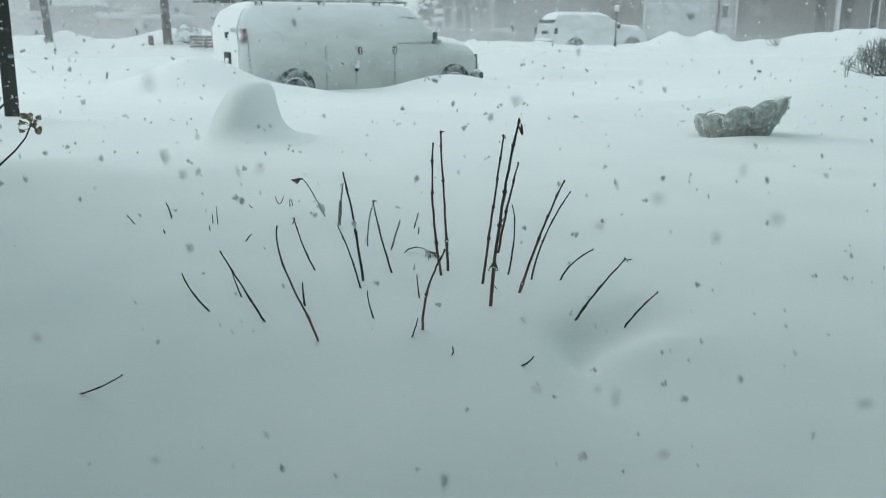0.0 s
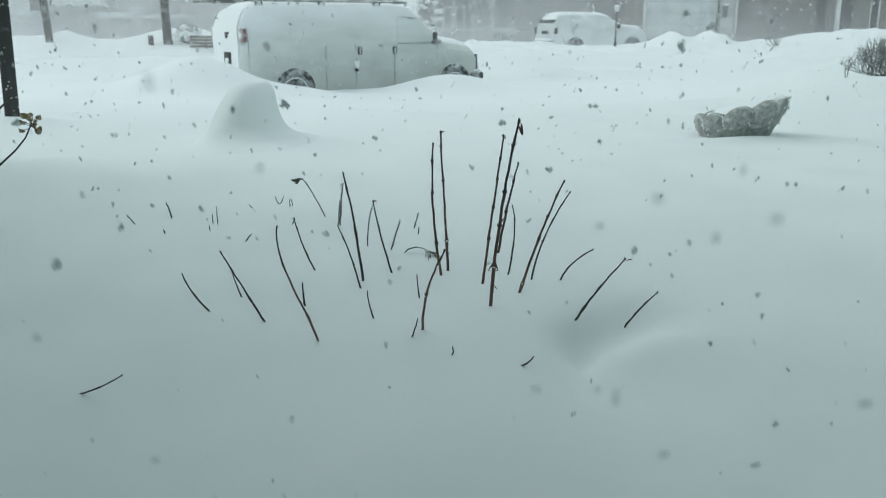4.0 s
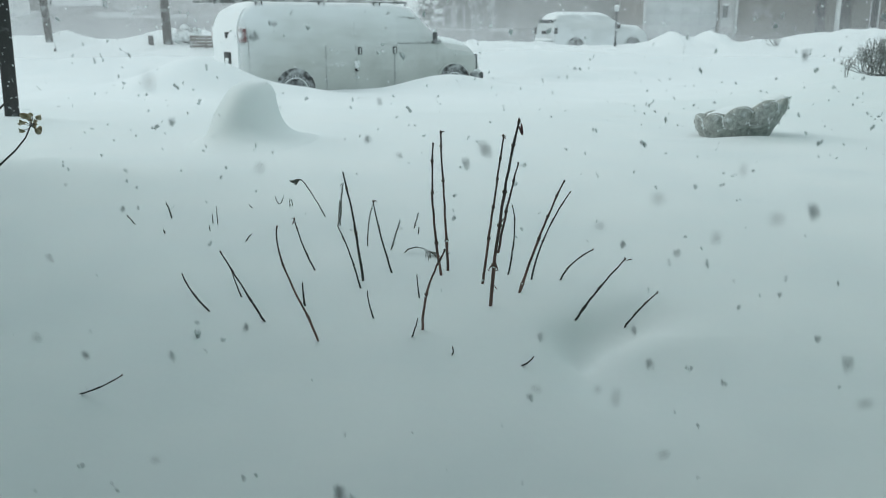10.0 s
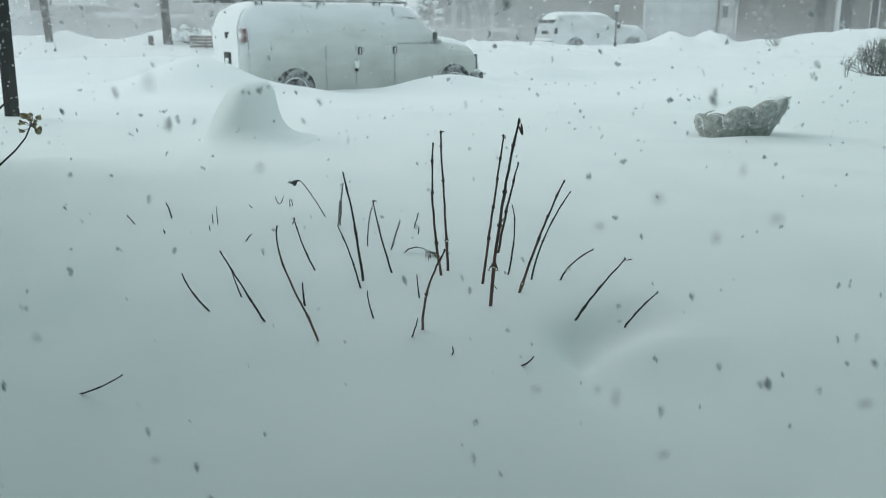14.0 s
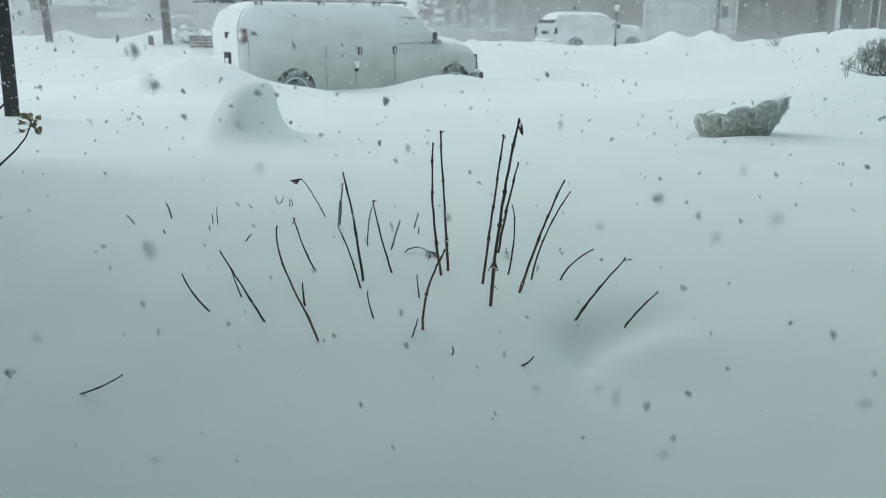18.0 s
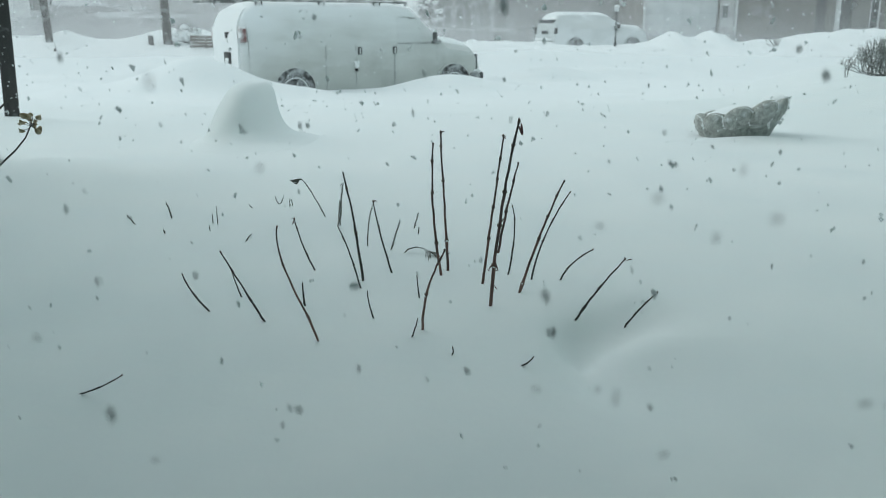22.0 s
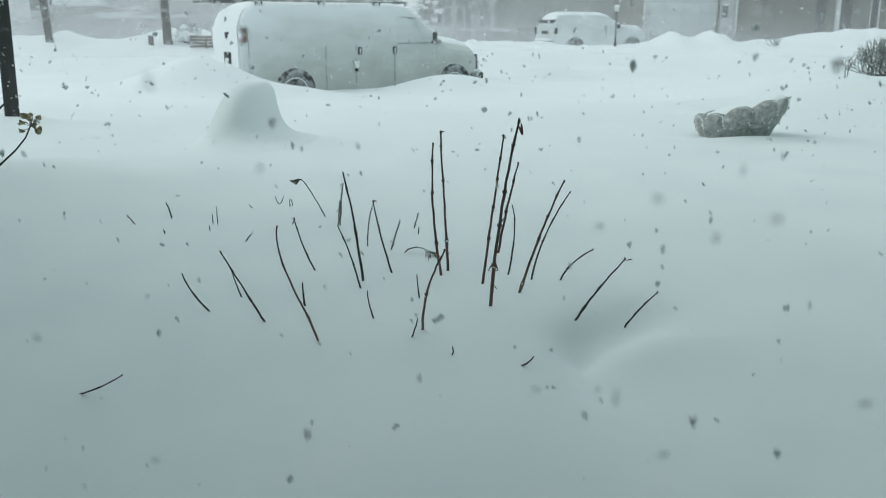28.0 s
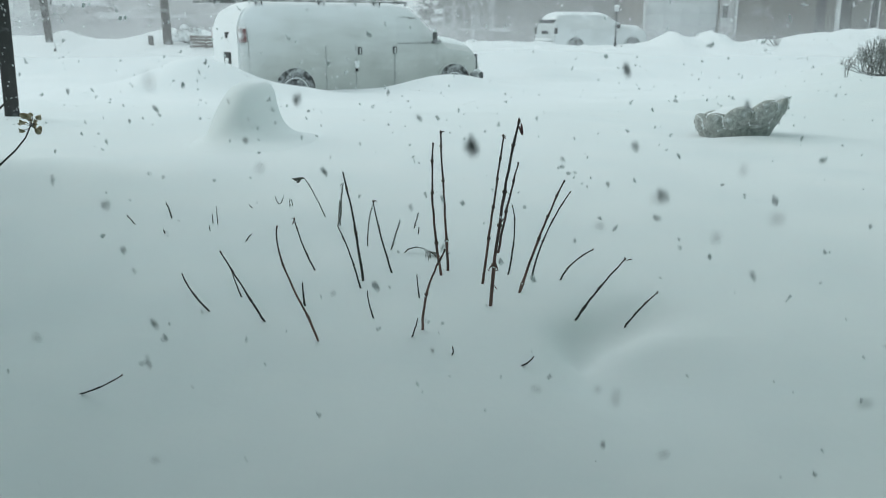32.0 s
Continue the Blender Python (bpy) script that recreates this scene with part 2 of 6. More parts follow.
def tube(points, radii, n=8, bm=None, rough=0.0, seed=0):
    """A round, tapering rod along the points."""
    bm = bm or bmesh.new()
    rnd = random.Random(seed)
    pts = [Vector(p) for p in points]
    rings = []
    side = Vector((1, 0, 0))
    for i, p in enumerate(pts):
        way = (pts[min(i + 1, len(pts) - 1)] - pts[max(i - 1, 0)]).normalized()
        if abs(way.dot(side)) > 0.95:
            side = Vector((0, 1, 0))
        a = (side - way * side.dot(way)).normalized()
        b = way.cross(a)
        r = radii[i] if isinstance(radii, (list, tuple)) else radii
        rings.append([bm.verts.new(p + (a * math.cos(2 * math.pi * k / n) + b * math.sin(2 * math.pi * k / n)) * r * (1 + rough * rnd.uniform(-1, 1))) for k in range(n)])
        side = a
    for a, b in zip(rings, rings[1:]):
        for k in range(n):
            bm.faces.new((a[k], a[(k + 1) % n], b[(k + 1) % n], b[k]))
    bm.faces.new(rings[0][::-1])
    bm.faces.new(rings[-1])
    return bm


def blob(c, r, bm=None, div=1, rough=0.25, seed=0):
    """An uneven lump with radii r round c."""
    bm = bm or bmesh.new()
    rnd = random.Random(seed)
    made = bmesh.ops.create_icosphere(bm, subdivisions=div, radius=1.0)["verts"]
    for v in made:
        k = 1 + rough * rnd.uniform(-1, 1)
        v.co = Vector((c[0] + v.co.x * r[0] * k, c[1] + v.co.y * r[1] * k, c[2] + v.co.z * r[2] * k))
    return bm


def arrays(name, verts, faces, material, smooth=False):
    """A mesh from numpy arrays of points and equal-sized faces."""
    me = bpy.data.meshes.new(name)
    k = faces.shape[1]
    me.vertices.add(len(verts))
    me.vertices.foreach_set("co", verts.astype(np.float32).ravel())
    me.loops.add(faces.size)
    me.loops.foreach_set("vertex_index", faces.astype(np.int32).ravel())
    me.polygons.add(len(faces))
    me.polygons.foreach_set("loop_start", np.arange(0, faces.size, k, dtype=np.int32))
    me.polygons.foreach_set("loop_total", np.full(len(faces), k, dtype=np.int32))
    me.polygons.foreach_set("use_smooth", np.full(len(faces), smooth))
    me.update(calc_edges=True)
    me.materials.append(material)
    return me


# ---------------------------------------------------------------- the snow-covered ground
def ease(a, b, v):
    t = np.clip((v - a) / (b - a), 0, 1)
    return t * t * (3 - 2 * t)


# humps and hollows of the snow: centre x, y, height, half-widths
YARD_HUMPS = [
    (0.262, 1.470, -0.026, 0.045, 0.130), (0.276, 1.575, -0.046, 0.045, 0.080), (0.335, 1.645, -0.042, 0.065, 0.085), (0.420, 1.715, -0.034, 0.08, 0.09), (0.36, 1.40, -0.022, 0.14, 0.17),
    (0.47, 1.56, 0.003, 0.14, 0.09), (-1.7, 3.2, 0.085, 0.8, 0.5), (4.6, 8.2, 0.1, 1.8, 1.4), (1.69, 4.58, 0.026, 0.34, 0.1), (-2.86, 5.6, 0.03, 0.35, 0.3), (4.9, 10.4, 0.075, 0.5, 0.45),
]
STREET_DRIFTS = [
    (-4.45, 15.9, 0.68, 1.15, 0.9), (0.1, 18.2, 0.32, 1.15, 0.7), (2.7, 21.35, 0.34, 1.0, 0.36), (4.2, 22.2, 0.16, 1.2, 0.5), (-9.0, 20.5, 0.14, 2.0, 0.7), (-5.6, 13.2, 0.07, 1.3, 0.6), (-2.75, 16.5, 0.15, 0.9, 0.6), (7.6, 13.6, 0.55, 1.6, 1.2),
    (-6.4, 15.6, 0.2, 1.5, 1.3),
]
BANK_BY_THE_TREE = [
    (-12.9, 27.5, 0.24, 2.2, 1.4), (-8.6, 28.6, 0.46, 1.5, 1.2), (-11.75, 27.2, 0.28, 0.3, 0.5), (-10.5, 27.0, -0.01, 0.6, 1.2),
    (-9.5, 27.2, 0.08, 0.5, 0.7), (-11.2, 27.4, 0.06, 0.5, 0.6), (-1.5, 25.5, 0.12, 1.2, 0.8), (-15.5, 27.0, 0.16, 0.8, 1.0),
]
BANK_BY_THE_LAMP = [
    (7.02, 27.0, 0.34, 0.52, 1.1), (8.42, 27.3, 0.33, 0.45, 1.1), (7.75, 27.0, 0.1, 0.9, 1.0), (6.1, 27.0, -0.08, 0.5, 1.0),
    (3.9, 27.2, -0.1, 1.7, 1.5), (3.0, 24.5, 0.14, 1.4, 0.9), (12.6, 27.5, 0.4, 1.8, 1.5), (17.0, 27.0, 0.5, 3.0, 2.0),
    (9.9, 27.0, 0.06, 0.4, 0.6),
]


def ground_z(x, y):
    x, y = np.asarray(x, float), np.asarray(y, float)
    far = ease(2.5, 6.0, x) * 4.0
    z = 1.15 - 0.77 * ease(0, 1, (y - 4.6 - far) / 12.4) + 0.72 * ease(21, 27, y) - 0.75 * ease(29, 35, y) + 0.75 * ease(50, 70, y)
    for cx, cy, a, sx, sy in YARD_HUMPS + STREET_DRIFTS + BANK_BY_THE_TREE + BANK_BY_THE_LAMP:
        z = z + a * np.exp(-((x - cx) / sx) ** 2 - ((y - cy) / sy) ** 2)
    return z


def stretch_axis(fine_to, step, far_to, growth):
    out, s = [0.0], step
    while out[-1] < far_to:
        if out[-1] > fine_to:
            s *= growth
        out.append(out[-1] + s)
    return np.array(out)


half = stretch_axis(2.6, 0.03, 900, 1.025)
gx = np.concatenate([-half[:0:-1], half])
gy = 0.34 + stretch_axis(6.0, 0.03, 1200, 1.018)
gx2, gy2 = np.meshgrid(gx, gy)
gz = ground_z(gx2, gy2)
ripple = np.array([noise.noise((x * 0.9, y * 0.9, 0)) * 0.022 + noise.noise((x * 0.32, y * 0.32, 7)) * 0.05 + noise.noise((x * 3.1, y * 4.2, 3)) * 0.005
                   for x, y in zip(gx2.ravel(), gy2.ravel())]).reshape(gz.shape)
calm = 0.10 + 0.90 * ease(2.4, 7, gy2)
lumps = np.array([noise.noise((x * 1.1, y * 0.8, 11)) * 0.07 + noise.noise((x * 2.9, y * 1.7, 5)) * 0.075 + noise.noise((x * 6.5, y * 3.0, 15)) * 0.045 if 20 < y < 36 and abs(x) < 30 else 0.0 for x, y in zip(gx2.ravel(), gy2.ravel())]).reshape(gz.shape)
gz = gz + lumps * ease(23.5, 27, gy2) * (1 - ease(30, 36, gy2))
fine = np.array([noise.noise((x * 3.2, y * 5.0, 21)) * 0.0016 if y < 9 and abs(x) < 6 else 0.0 for x, y in zip(gx2.ravel(), gy2.ravel())]).reshape(gz.shape)
gz = gz + fine * (1 - ease(6, 9, gy2)) * (1 - ease(4, 6, np.abs(gx2)))
gz = gz + ripple * calm * (1 + 1.5 * ease(18, 30, gy2) * (1 - ease(60, 120, gy2)))
idx = np.arange(gz.size).reshape(gz.shape)
quads = np.stack([idx[:-1, :-1], idx[:-1, 1:], idx[1:, 1:], idx[1:, :-1]], -1).reshape(-1, 4)
ground = new("ground", arrays("ground", np.stack([gx2, gy2, gz], -1).reshape(-1, 3), quads, SNOW, True))
tagged(ground, "deep wind-smoothed white snow over yard and street", "snow", kind="structure")


def snow_at(x, y):
    """The height of the snow, read from the built sheet."""
    i, j = np.searchsorted(gx, x) - 1, np.searchsorted(gy, y) - 1
    i, j = min(max(i, 0), len(gx) - 2), min(max(j, 0), len(gy) - 2)
    u, v = (x - gx[i]) / (gx[i + 1] - gx[i]), (y - gy[j]) / (gy[j + 1] - gy[j])
    return float((gz[j, i] * (1 - u) + gz[j, i + 1] * u) * (1 - v) + (gz[j + 1, i] * (1 - u) + gz[j + 1, i + 1] * u) * v)


# ---------------------------------------------------------------- the house that the camera stands in
def wall_piece(bm, x0, x1, z0, z1):
    return box(x0, x1, 0.20, 0.42, z0, z1, 0, bm)


bm = wall_piece(None, -9.0, -0.75, -0.1, 4.4)
wall_piece(bm, 0.75, 9.0, -0.1, 4.4)
wall_piece(bm, -0.75, 0.75, -0.1, 1.22)
wall_piece(bm, -0.75, 0.75, 2.55, 4.4)
tagged(part("wall_south", bm, HOUSE_WALL, smooth=False), "plain blue-green house wall round a window opening", "wall", kind="structure")
# added block out of view, sized to darken the near snow on the left
tagged(part("shade_block_left", box(-7.0, -2.75, 0.424, 3.4, -0.1, 4.4), HOUSE_WALL, smooth=False), "added unseen blue-green block that shades the yard's left side", "wall", kind="structure")
# two added blocks out of view that keep skylight off the right-hand snow
tagged(part("shade_block_right", box(8.904, 16.0, 3.6, 15.5, -0.1, 6.0, 0, box(5.75, 8.9, 3.6, 10.0, -0.1, 6.0)), HOUSE_WALL, smooth=False), "added unseen blue-green blocks that shade the snow on the right", "wall", kind="structure")
tagged(part("wall_east", box(2.3, 2.5, -3.4, 0.196, 0.3, 2.9), ROOM), "plain dim plaster room wall", "wall", kind="structure")
tagged(part("wall_west", box(-2.5, -2.3, -3.4, 0.196, 0.3, 2.9), ROOM), "plain dim plaster room wall", "wall", kind="structure")
tagged(part("wall_north", box(-2.296, 2.296, -3.4, -3.2, 0.3, 2.9), ROOM), "plain dim plaster room wall", "wall", kind="structure")
tagged(part("floor", box(-2.5, 2.5, -3.4, 0.196, 0.1, 0.296), ROOM), "plain dim room floor", "floor", kind="structure")
tagged(part("ceiling", box(-2.5, 2.5, -3.4, 0.196, 2.904, 3.0), ROOM), "plain dim room ceiling", "ceiling", kind="structure")
# roof out of view; its overhang is set to dim the snow by the window
tagged(part("roof", box(-9.4, 9.4, -8.0, 1.1, 4.404, 4.65), ROOF), "unseen house roof, eaves sized to shade the near snow", "roof", kind="structure")

window = empty("window_1", pose(0, 0.30, 1.885), "closed window with snow-wet glass", "window", kind="structure")
for name, b in (("window_frame", box(-0.745, -0.67, -0.03, 0.03, -0.66, 0.66, 0.006)), ("window_frame", box(0.67, 0.745, -0.03, 0.03, -0.66, 0.66, 0.006)),
                ("window_frame", box(-0.668, 0.668, -0.03, 0.03, 0.59, 0.66, 0.006)), ("window_sill", box(-0.668, 0.668, -0.05, 0.11, -0.66, -0.60, 0.006))):
    part(name, b, TRIM, window)
pane = part("pane", box(-0.668, 0.668, -0.003, 0.003, -0.598, 0.588), PANE, window, smooth=False)
pane.visible_shadow = False


def drop(x, z, rx, rz):
    """A spot of melt water on the outside of the pane."""
    bm = bmesh.new()
    rings = [[bm.verts.new((r * math.cos(k * math.pi / 8), 0.25 * (1 - r * r), r * math.sin(k * math.pi / 8))) for k in range(16)] for r in (1.0, 0.66, 0.33)]
    top = bm.verts.new((0, 0.25, 0))
    for a, b in zip(rings, rings[1:]):
        for k in range(16):
            bm.faces.new((a[k], a[(k + 1) % 16], b[(k + 1) % 16], b[k]))
    for k in range(16):
        bm.faces.new((rings[-1][k], rings[-1][(k + 1) % 16], top))
    ob = part("water_spot", bm, DROP, window)
    ob.matrix_basis = Matrix.Translation((x, 0.0032, z - 1.885)) @ Matrix.Diagonal((rx, 0.002, rz, 1))
    ob.visible_shadow = False


drop(-0.1037, 1.7298, 0.0042, 0.0054)
drop(-0.0661, 1.6993, 0.0027, 0.0032)
drop(-0.1548, 1.6339, 0.0029, 0.0029)
drop(0.0577, 1.6777, 0.0027, 0.0027)
drop(0.0672, 1.6089, 0.0032, 0.0059)
drop(0.0875, 1.5846, 0.0037, 0.0032)
drop(0.1645, 1.6065, 0.0051, 0.0032)
drop(0.0785, 1.6879, 0.0039, 0.0039)
drop(0.1227, 1.6803, 0.0044, 0.0044)
drop(0.1009, 1.6730, 0.0029, 0.0039)
drop(-0.1141, 1.5821, 0.0027, 0.0022)
drop(0.0363, 1.6125, 0.0032, 0.0024)
drop(0.0600, 1.6125, 0.0024, 0.0024)
drop(0.1086, 1.6983, 0.0020, 0.0039)


# ---------------------------------------------------------------- the shrub of bare canes
shrub = empty("hydrangea_shrub", pose(0.0, 1.85, snow_at(0.0, 1.85)), "bare reddish-brown hydrangea canes standing out of deep snow", "shrub")
SHRUB_AT = Vector((0.0, 1.85, snow_at(0.0, 1.85)))
count = [0]


def cane_points(x, y, dx, dy, dz, bx, bz, z0, steps=12, kink=0.0, seed=0, late=False):
    """Points of a bowed stem from (x, y) on the snow; b: how far its middle lies off the straight line."""
    rnd = random.Random(seed)
    base = Vector((x, y, z0))
    tip, bow = Vector((dx, dy, dz)), Vector((bx, 0, bz))
    pts = [base - tip.normalized() * 0.03 - bow * 0.2]
    for i in range(steps + 1):
        t = i / steps
        wob = Vector((rnd.uniform(-1, 1), rnd.uniform(-1, 1), 0)) * kink
        pts.append(base + tip * t + bow * (6.75 * t * t * (1 - t) if late else 4 * t * (1 - t)) + wob)
    return pts


def c(x, y, dx, dy, dz, bx, bz, r, red=False, buds=None, tip_bud=True, lift=0.0, late=False, hook=0.0):
    """One cane of the shrub, r in millimetres, with its paired buds at the nodes."""
    count[0] += 1
    seed = count[0]
    r = r / 1000 * (0.67 + 0.24 * max(0.0, min(1.0, (3.2 - r) / 1.2)))
    z0 = snow_at(x, y) + lift
    pts = [p - SHRUB_AT for p in cane_points(x, y, dx, dy, dz, bx, bz, z0, 15, kink=r * 0.30, seed=seed, late=late)]
    if lift:
        pts[0] = pts[1].lerp(pts[2], -0.1)
    long = math.sqrt(dx * dx + dy * dy + dz * dz)
    if buds is None:
        buds = [0.36 + 0.06 * math.sin(seed * 2.1), 0.74 + 0.06 * math.cos(seed)] if long > 0.09 else []
    radii = []
    for i in range(len(pts)):
        t = max(0, (i - 1) / (len(pts) - 2))
        swell = sum(0.35 * math.exp(-((t - b) * long / 0.008) ** 2) for b in buds)
        radii.append(r * (1.05 - 0.48 * t) * (1 + swell))
    cane = part("cane", tube(pts, radii, 9, rough=0.07, seed=seed), CANE_RED if red else CANE, shrub)
    for b in buds:
        f = 1 + b * (len(pts) - 2)
        i = int(f)
        p = pts[i].lerp(pts[min(i + 1, len(pts) - 1)], f - i)
        for s in (-1, 1):
            k = r * (1.15 - 0.4 * b)
            part("bud", blob((p.x + s * k * 1.0, p.y - 0.3 * k, p.z + 0.6 * k), (k * 0.6, k * 0.65, k * 1.2), div=1, rough=0.22, seed=seed * 7 + s), BUD, cane)
        part("node", blob(tuple(p), (r * 1.06 * (1.05 - 0.4 * b), r * 1.1, r * 1.2), div=2, rough=0.2, seed=seed + 3), BUD, cane)
    if seed % 2 == 0 and buds:
        i = 1 + int(buds[0] * (len(pts) - 2))
        part("clinging_snow", blob((pts[i].x, pts[i].y - r * 0.9, pts[i].z + r * 1.4), (r * 0.9, r * 0.7, r * 0.8), div=1, rough=0.3, seed=seed), DRIFT, cane)
    if hook:
        s = max(r, 0.002)
        p = pts[-1] - (pts[-1] - pts[-2]).normalized() * s * 2.2
        part("shrivelled_tip", tube([p, p + Vector((hook * s * 0.5, 0, s * 1.4)), p + Vector((hook * s * 1.6, 0, s * 2.2)), p + Vector((hook * s * 2.8, 0, s * (2.0 if abs(hook) < 1.2 else 0.4)))], [r * 0.6, r * 0.55, r * 0.45, r * 0.2], 6, rough=0.2, seed=seed), BUD, cane)
    if tip_bud and long > 0.07:
        p, q = pts[-1], pts[-2]
        part("tip_bud", blob(tuple(p - (p - q).normalized() * r * 0.6), (r * 0.85, r * 0.8, r * 1.5), div=1, rough=0.3, seed=seed), BUD, cane)
    return cane


c(-0.500, 1.719, -0.046, -0.018, 0.089, -0.007, 0.000, 2.4, hook=-0.5)
c(-0.369, 1.653, -0.068, -0.049, 0.164, -0.001, 0.001, 2.9, hook=-0.4)
c(-0.454, 1.818, -0.020, -0.003, 0.069, -0.001, -0.000, 1.9)
c(-0.242, 1.545, -0.047, -0.110, 0.255, -0.016, 0.006, 3.3, late=True, buds=(0.22,0.66), hook=0.4, red=True)
c(-0.320, 2.030, -0.051, 0.030, 0.127, -0.005, 0.000, 2.8, buds=(0.30,0.80), hook=-1.4)
c(-0.192, 1.881, -0.049, 0.006, 0.148, 0.004, 0.001, 2.6)
c(-0.191, 1.939, -0.044, 0.028, 0.258, 0.004, 0.002, 4.7, buds=(0.435,0.845))
c(-0.126, 2.005, -0.046, 0.034, 0.175, -0.003, 0.000, 3.5, buds=(0.63,), hook=1.6)
c(-0.145, 1.674, -0.010, -0.015, 0.065, -0.003, 0.002, 1.8)
c(-0.053, 1.810, -0.005, -0.003, 0.056, -0.001, 0.001, 1.9)
c(-0.061, 1.566, 0.012, -0.016, 0.045, 0.002, 0.003, 1.7)
c(-0.041, 1.607, 0.045, -0.060, 0.182, -0.011, 0.002, 4.0, buds=(0.44,0.86), red=True)
c(-0.004, 1.988, -0.020, 0.053, 0.317, -0.010, 0.001, 4.8, buds=(0.24,0.62,0.86), red=True)
c(0.013, 2.030, -0.020, 0.073, 0.338, -0.000, 0.001, 4.9, buds=(0.21,0.64,0.89), hook=1, red=True)
c(0.093, 1.922, 0.047, 0.031, 0.348, 0.000, 0.003, 4.7, buds=(0.30,0.51,0.70,0.84), hook=-0.5, red=True)
c(0.104, 1.756, 0.049, -0.053, 0.410, -0.007, 0.008, 5.6, buds=(0.215,0.43,0.61,0.86), red=True)
c(0.160, 1.997, 0.009, 0.030, 0.167, 0.010, 0.016, 2.8)
c(0.176, 1.852, 0.093, 0.000, 0.260, -0.005, 0.002, 4.5, buds=(0.07,0.48,0.68,0.86), red=True)
c(0.213, 1.955, 0.090, 0.029, 0.210, -0.013, 0.000, 3.4, buds=(0.44,0.68,0.85))
c(0.282, 1.951, 0.079, 0.013, 0.073, -0.010, 0.004, 2.7)
c(0.284, 1.714, 0.091, -0.042, 0.149, -0.005, 0.001, 3.6, buds=(0.20, 0.52))
c(0.393, 1.727, 0.060, -0.026, 0.088, -0.004, 0.001, 3.0)
c(0.143, 1.428, 0.019, -0.018, 0.025, -0.000, -0.003, 2.1)
c(0.017, 1.474, -0.000, -0.010, 0.021, 0.002, -0.001, 1.6)
c(-0.603, 1.301, 0.103, -0.074, 0.066, 0.001, -0.003, 1.6)
c(-0.259, 1.510, -0.002, 0.000, 0.046, -0.002, 0.003, 2.3, lift=0.084)
c(0.117, 1.735, 0.039, 0.000, 0.191, 0.001, 0.018, 3.9, lift=0.127, red=True)

# dead leaf scraps that cling to the cane tips
def scrap(px, py, pz, size, lean, seed, mat, parent):
    rnd = random.Random(seed)
    bm = bmesh.new()
    rows = []
    for i in range(6):
        t = i / 5
        wide = size * 0.10 * math.sin(math.pi * min(0.97, t * 0.9 + 0.08)) * rnd.uniform(0.8, 1.2)
        cx, cz = size * t * math.sin(lean), size * t * math.cos(lean)
        rows.append([bm.verts.new((px + cx + s * wide * math.cos(lean), py + 0.25 * wide * abs(s) + rnd.uniform(-1, 1) * size * 0.03, pz + cz - s * wide * math.sin(lean))) for s in (-1, 0, 1)])
    for a, b in zip(rows, rows[1:]):
        for k in range(2):
            bm.faces.new((a[k], a[k + 1], b[k + 1], b[k]))
    bmesh.ops.solidify(bm, geom=bm.faces[:], thickness=0.0008)
    return part("dead_leaf", bm, mat, parent)


for wx, wy, wz, size, tilt in ((0.156, 1.705, 1.556, 0.026, 2.95), (0.150, 1.708, 1.548, 0.020, 0.15), (0.152, 1.704, 1.550, 0.022, 2.8), (0.139, 1.95, 1.496, 0.010, 2.2), (0.141, 1.95, 1.492, 0.009, 0.6),
                               (0.364, 1.62, 1.293, 0.013, 1.3), (0.362, 1.62, 1.293, 0.009, -0.3), (-0.370, 2.05, 1.276, 0.015, -2.8), (-0.371, 2.05, 1.276, 0.009, 0.3), (-0.171, 2.03, 1.326, 0.009, 0.9),
                               (-0.304, 2.518, 1.282, 0.012, -2.5), (0.006, 1.55, 1.327, 0.009, 1.5), (0.110, 1.735, 1.240, 0.009, 1.9), (0.101, 1.735, 1.236, 0.008, -0.9), (0.112, 1.738, 1.252, 0.016, 2.75), (0.103, 1.738, 1.250, 0.014, -2.7), (0.110, 1.737, 1.205, 0.012, 2.6), (0.122, 1.728, 1.345, 0.012, 0.5)):
    scrap(wx - SHRUB_AT.x, wy - SHRUB_AT.y, wz - SHRUB_AT.z, size, tilt, int(wx * 1000), LEAF, shrub)


# ---------------------------------------------------------------- weed stalks behind the shrub
def w(x, y, dx, dy, dz, bx, bz, r):
    """A thin dry stalk with withered leaf stubs, r in millimetres."""
    count[0] += 1
    seed = count[0]
    z0 = snow_at(x, y)
    stalk = empty("weed_stalk", pose(x, y, z0), "thin dry frosted weed stalk poking out of snow", "dry plant", "weed stalks in the yard")
    pts = cane_points(0, 0, dx, dy, dz, bx, bz, 0, 9, kink=r * 0.0004, seed=seed)
    radii = [r / 1000 * ((0.72 if r > 2 else 0.8) - 0.30 * i / len(pts)) for i in range(len(pts))]
    part("stem", tube(pts, radii, 6, rough=0.25, seed=seed), WEED, stalk)
    rnd = random.Random(seed)
    reach = Vector((dx, dy, dz)).length
    for i in range(int(reach / 0.0045)):
        k = min(len(pts) - 2, 1 + (0.12 + 0.86 * i * 0.0045 / reach) * (len(pts) - 2))
        p = pts[int(k)].lerp(pts[int(k) + 1], k - int(k))
        s = min(r, 2.6) / 1000 * rnd.uniform(0.6, 0.85) * (1.0 if dz > 0.025 else 0.6)
        part("leaf_stub", blob((p.x + (1 if i % 2 else -1) * s * 0.95, p.y, p.z + s * 0.4), (s * 0.85, s * 0.7, s * 0.9), div=1, rough=0.35, seed=i), WEED, stalk)
    return stalk


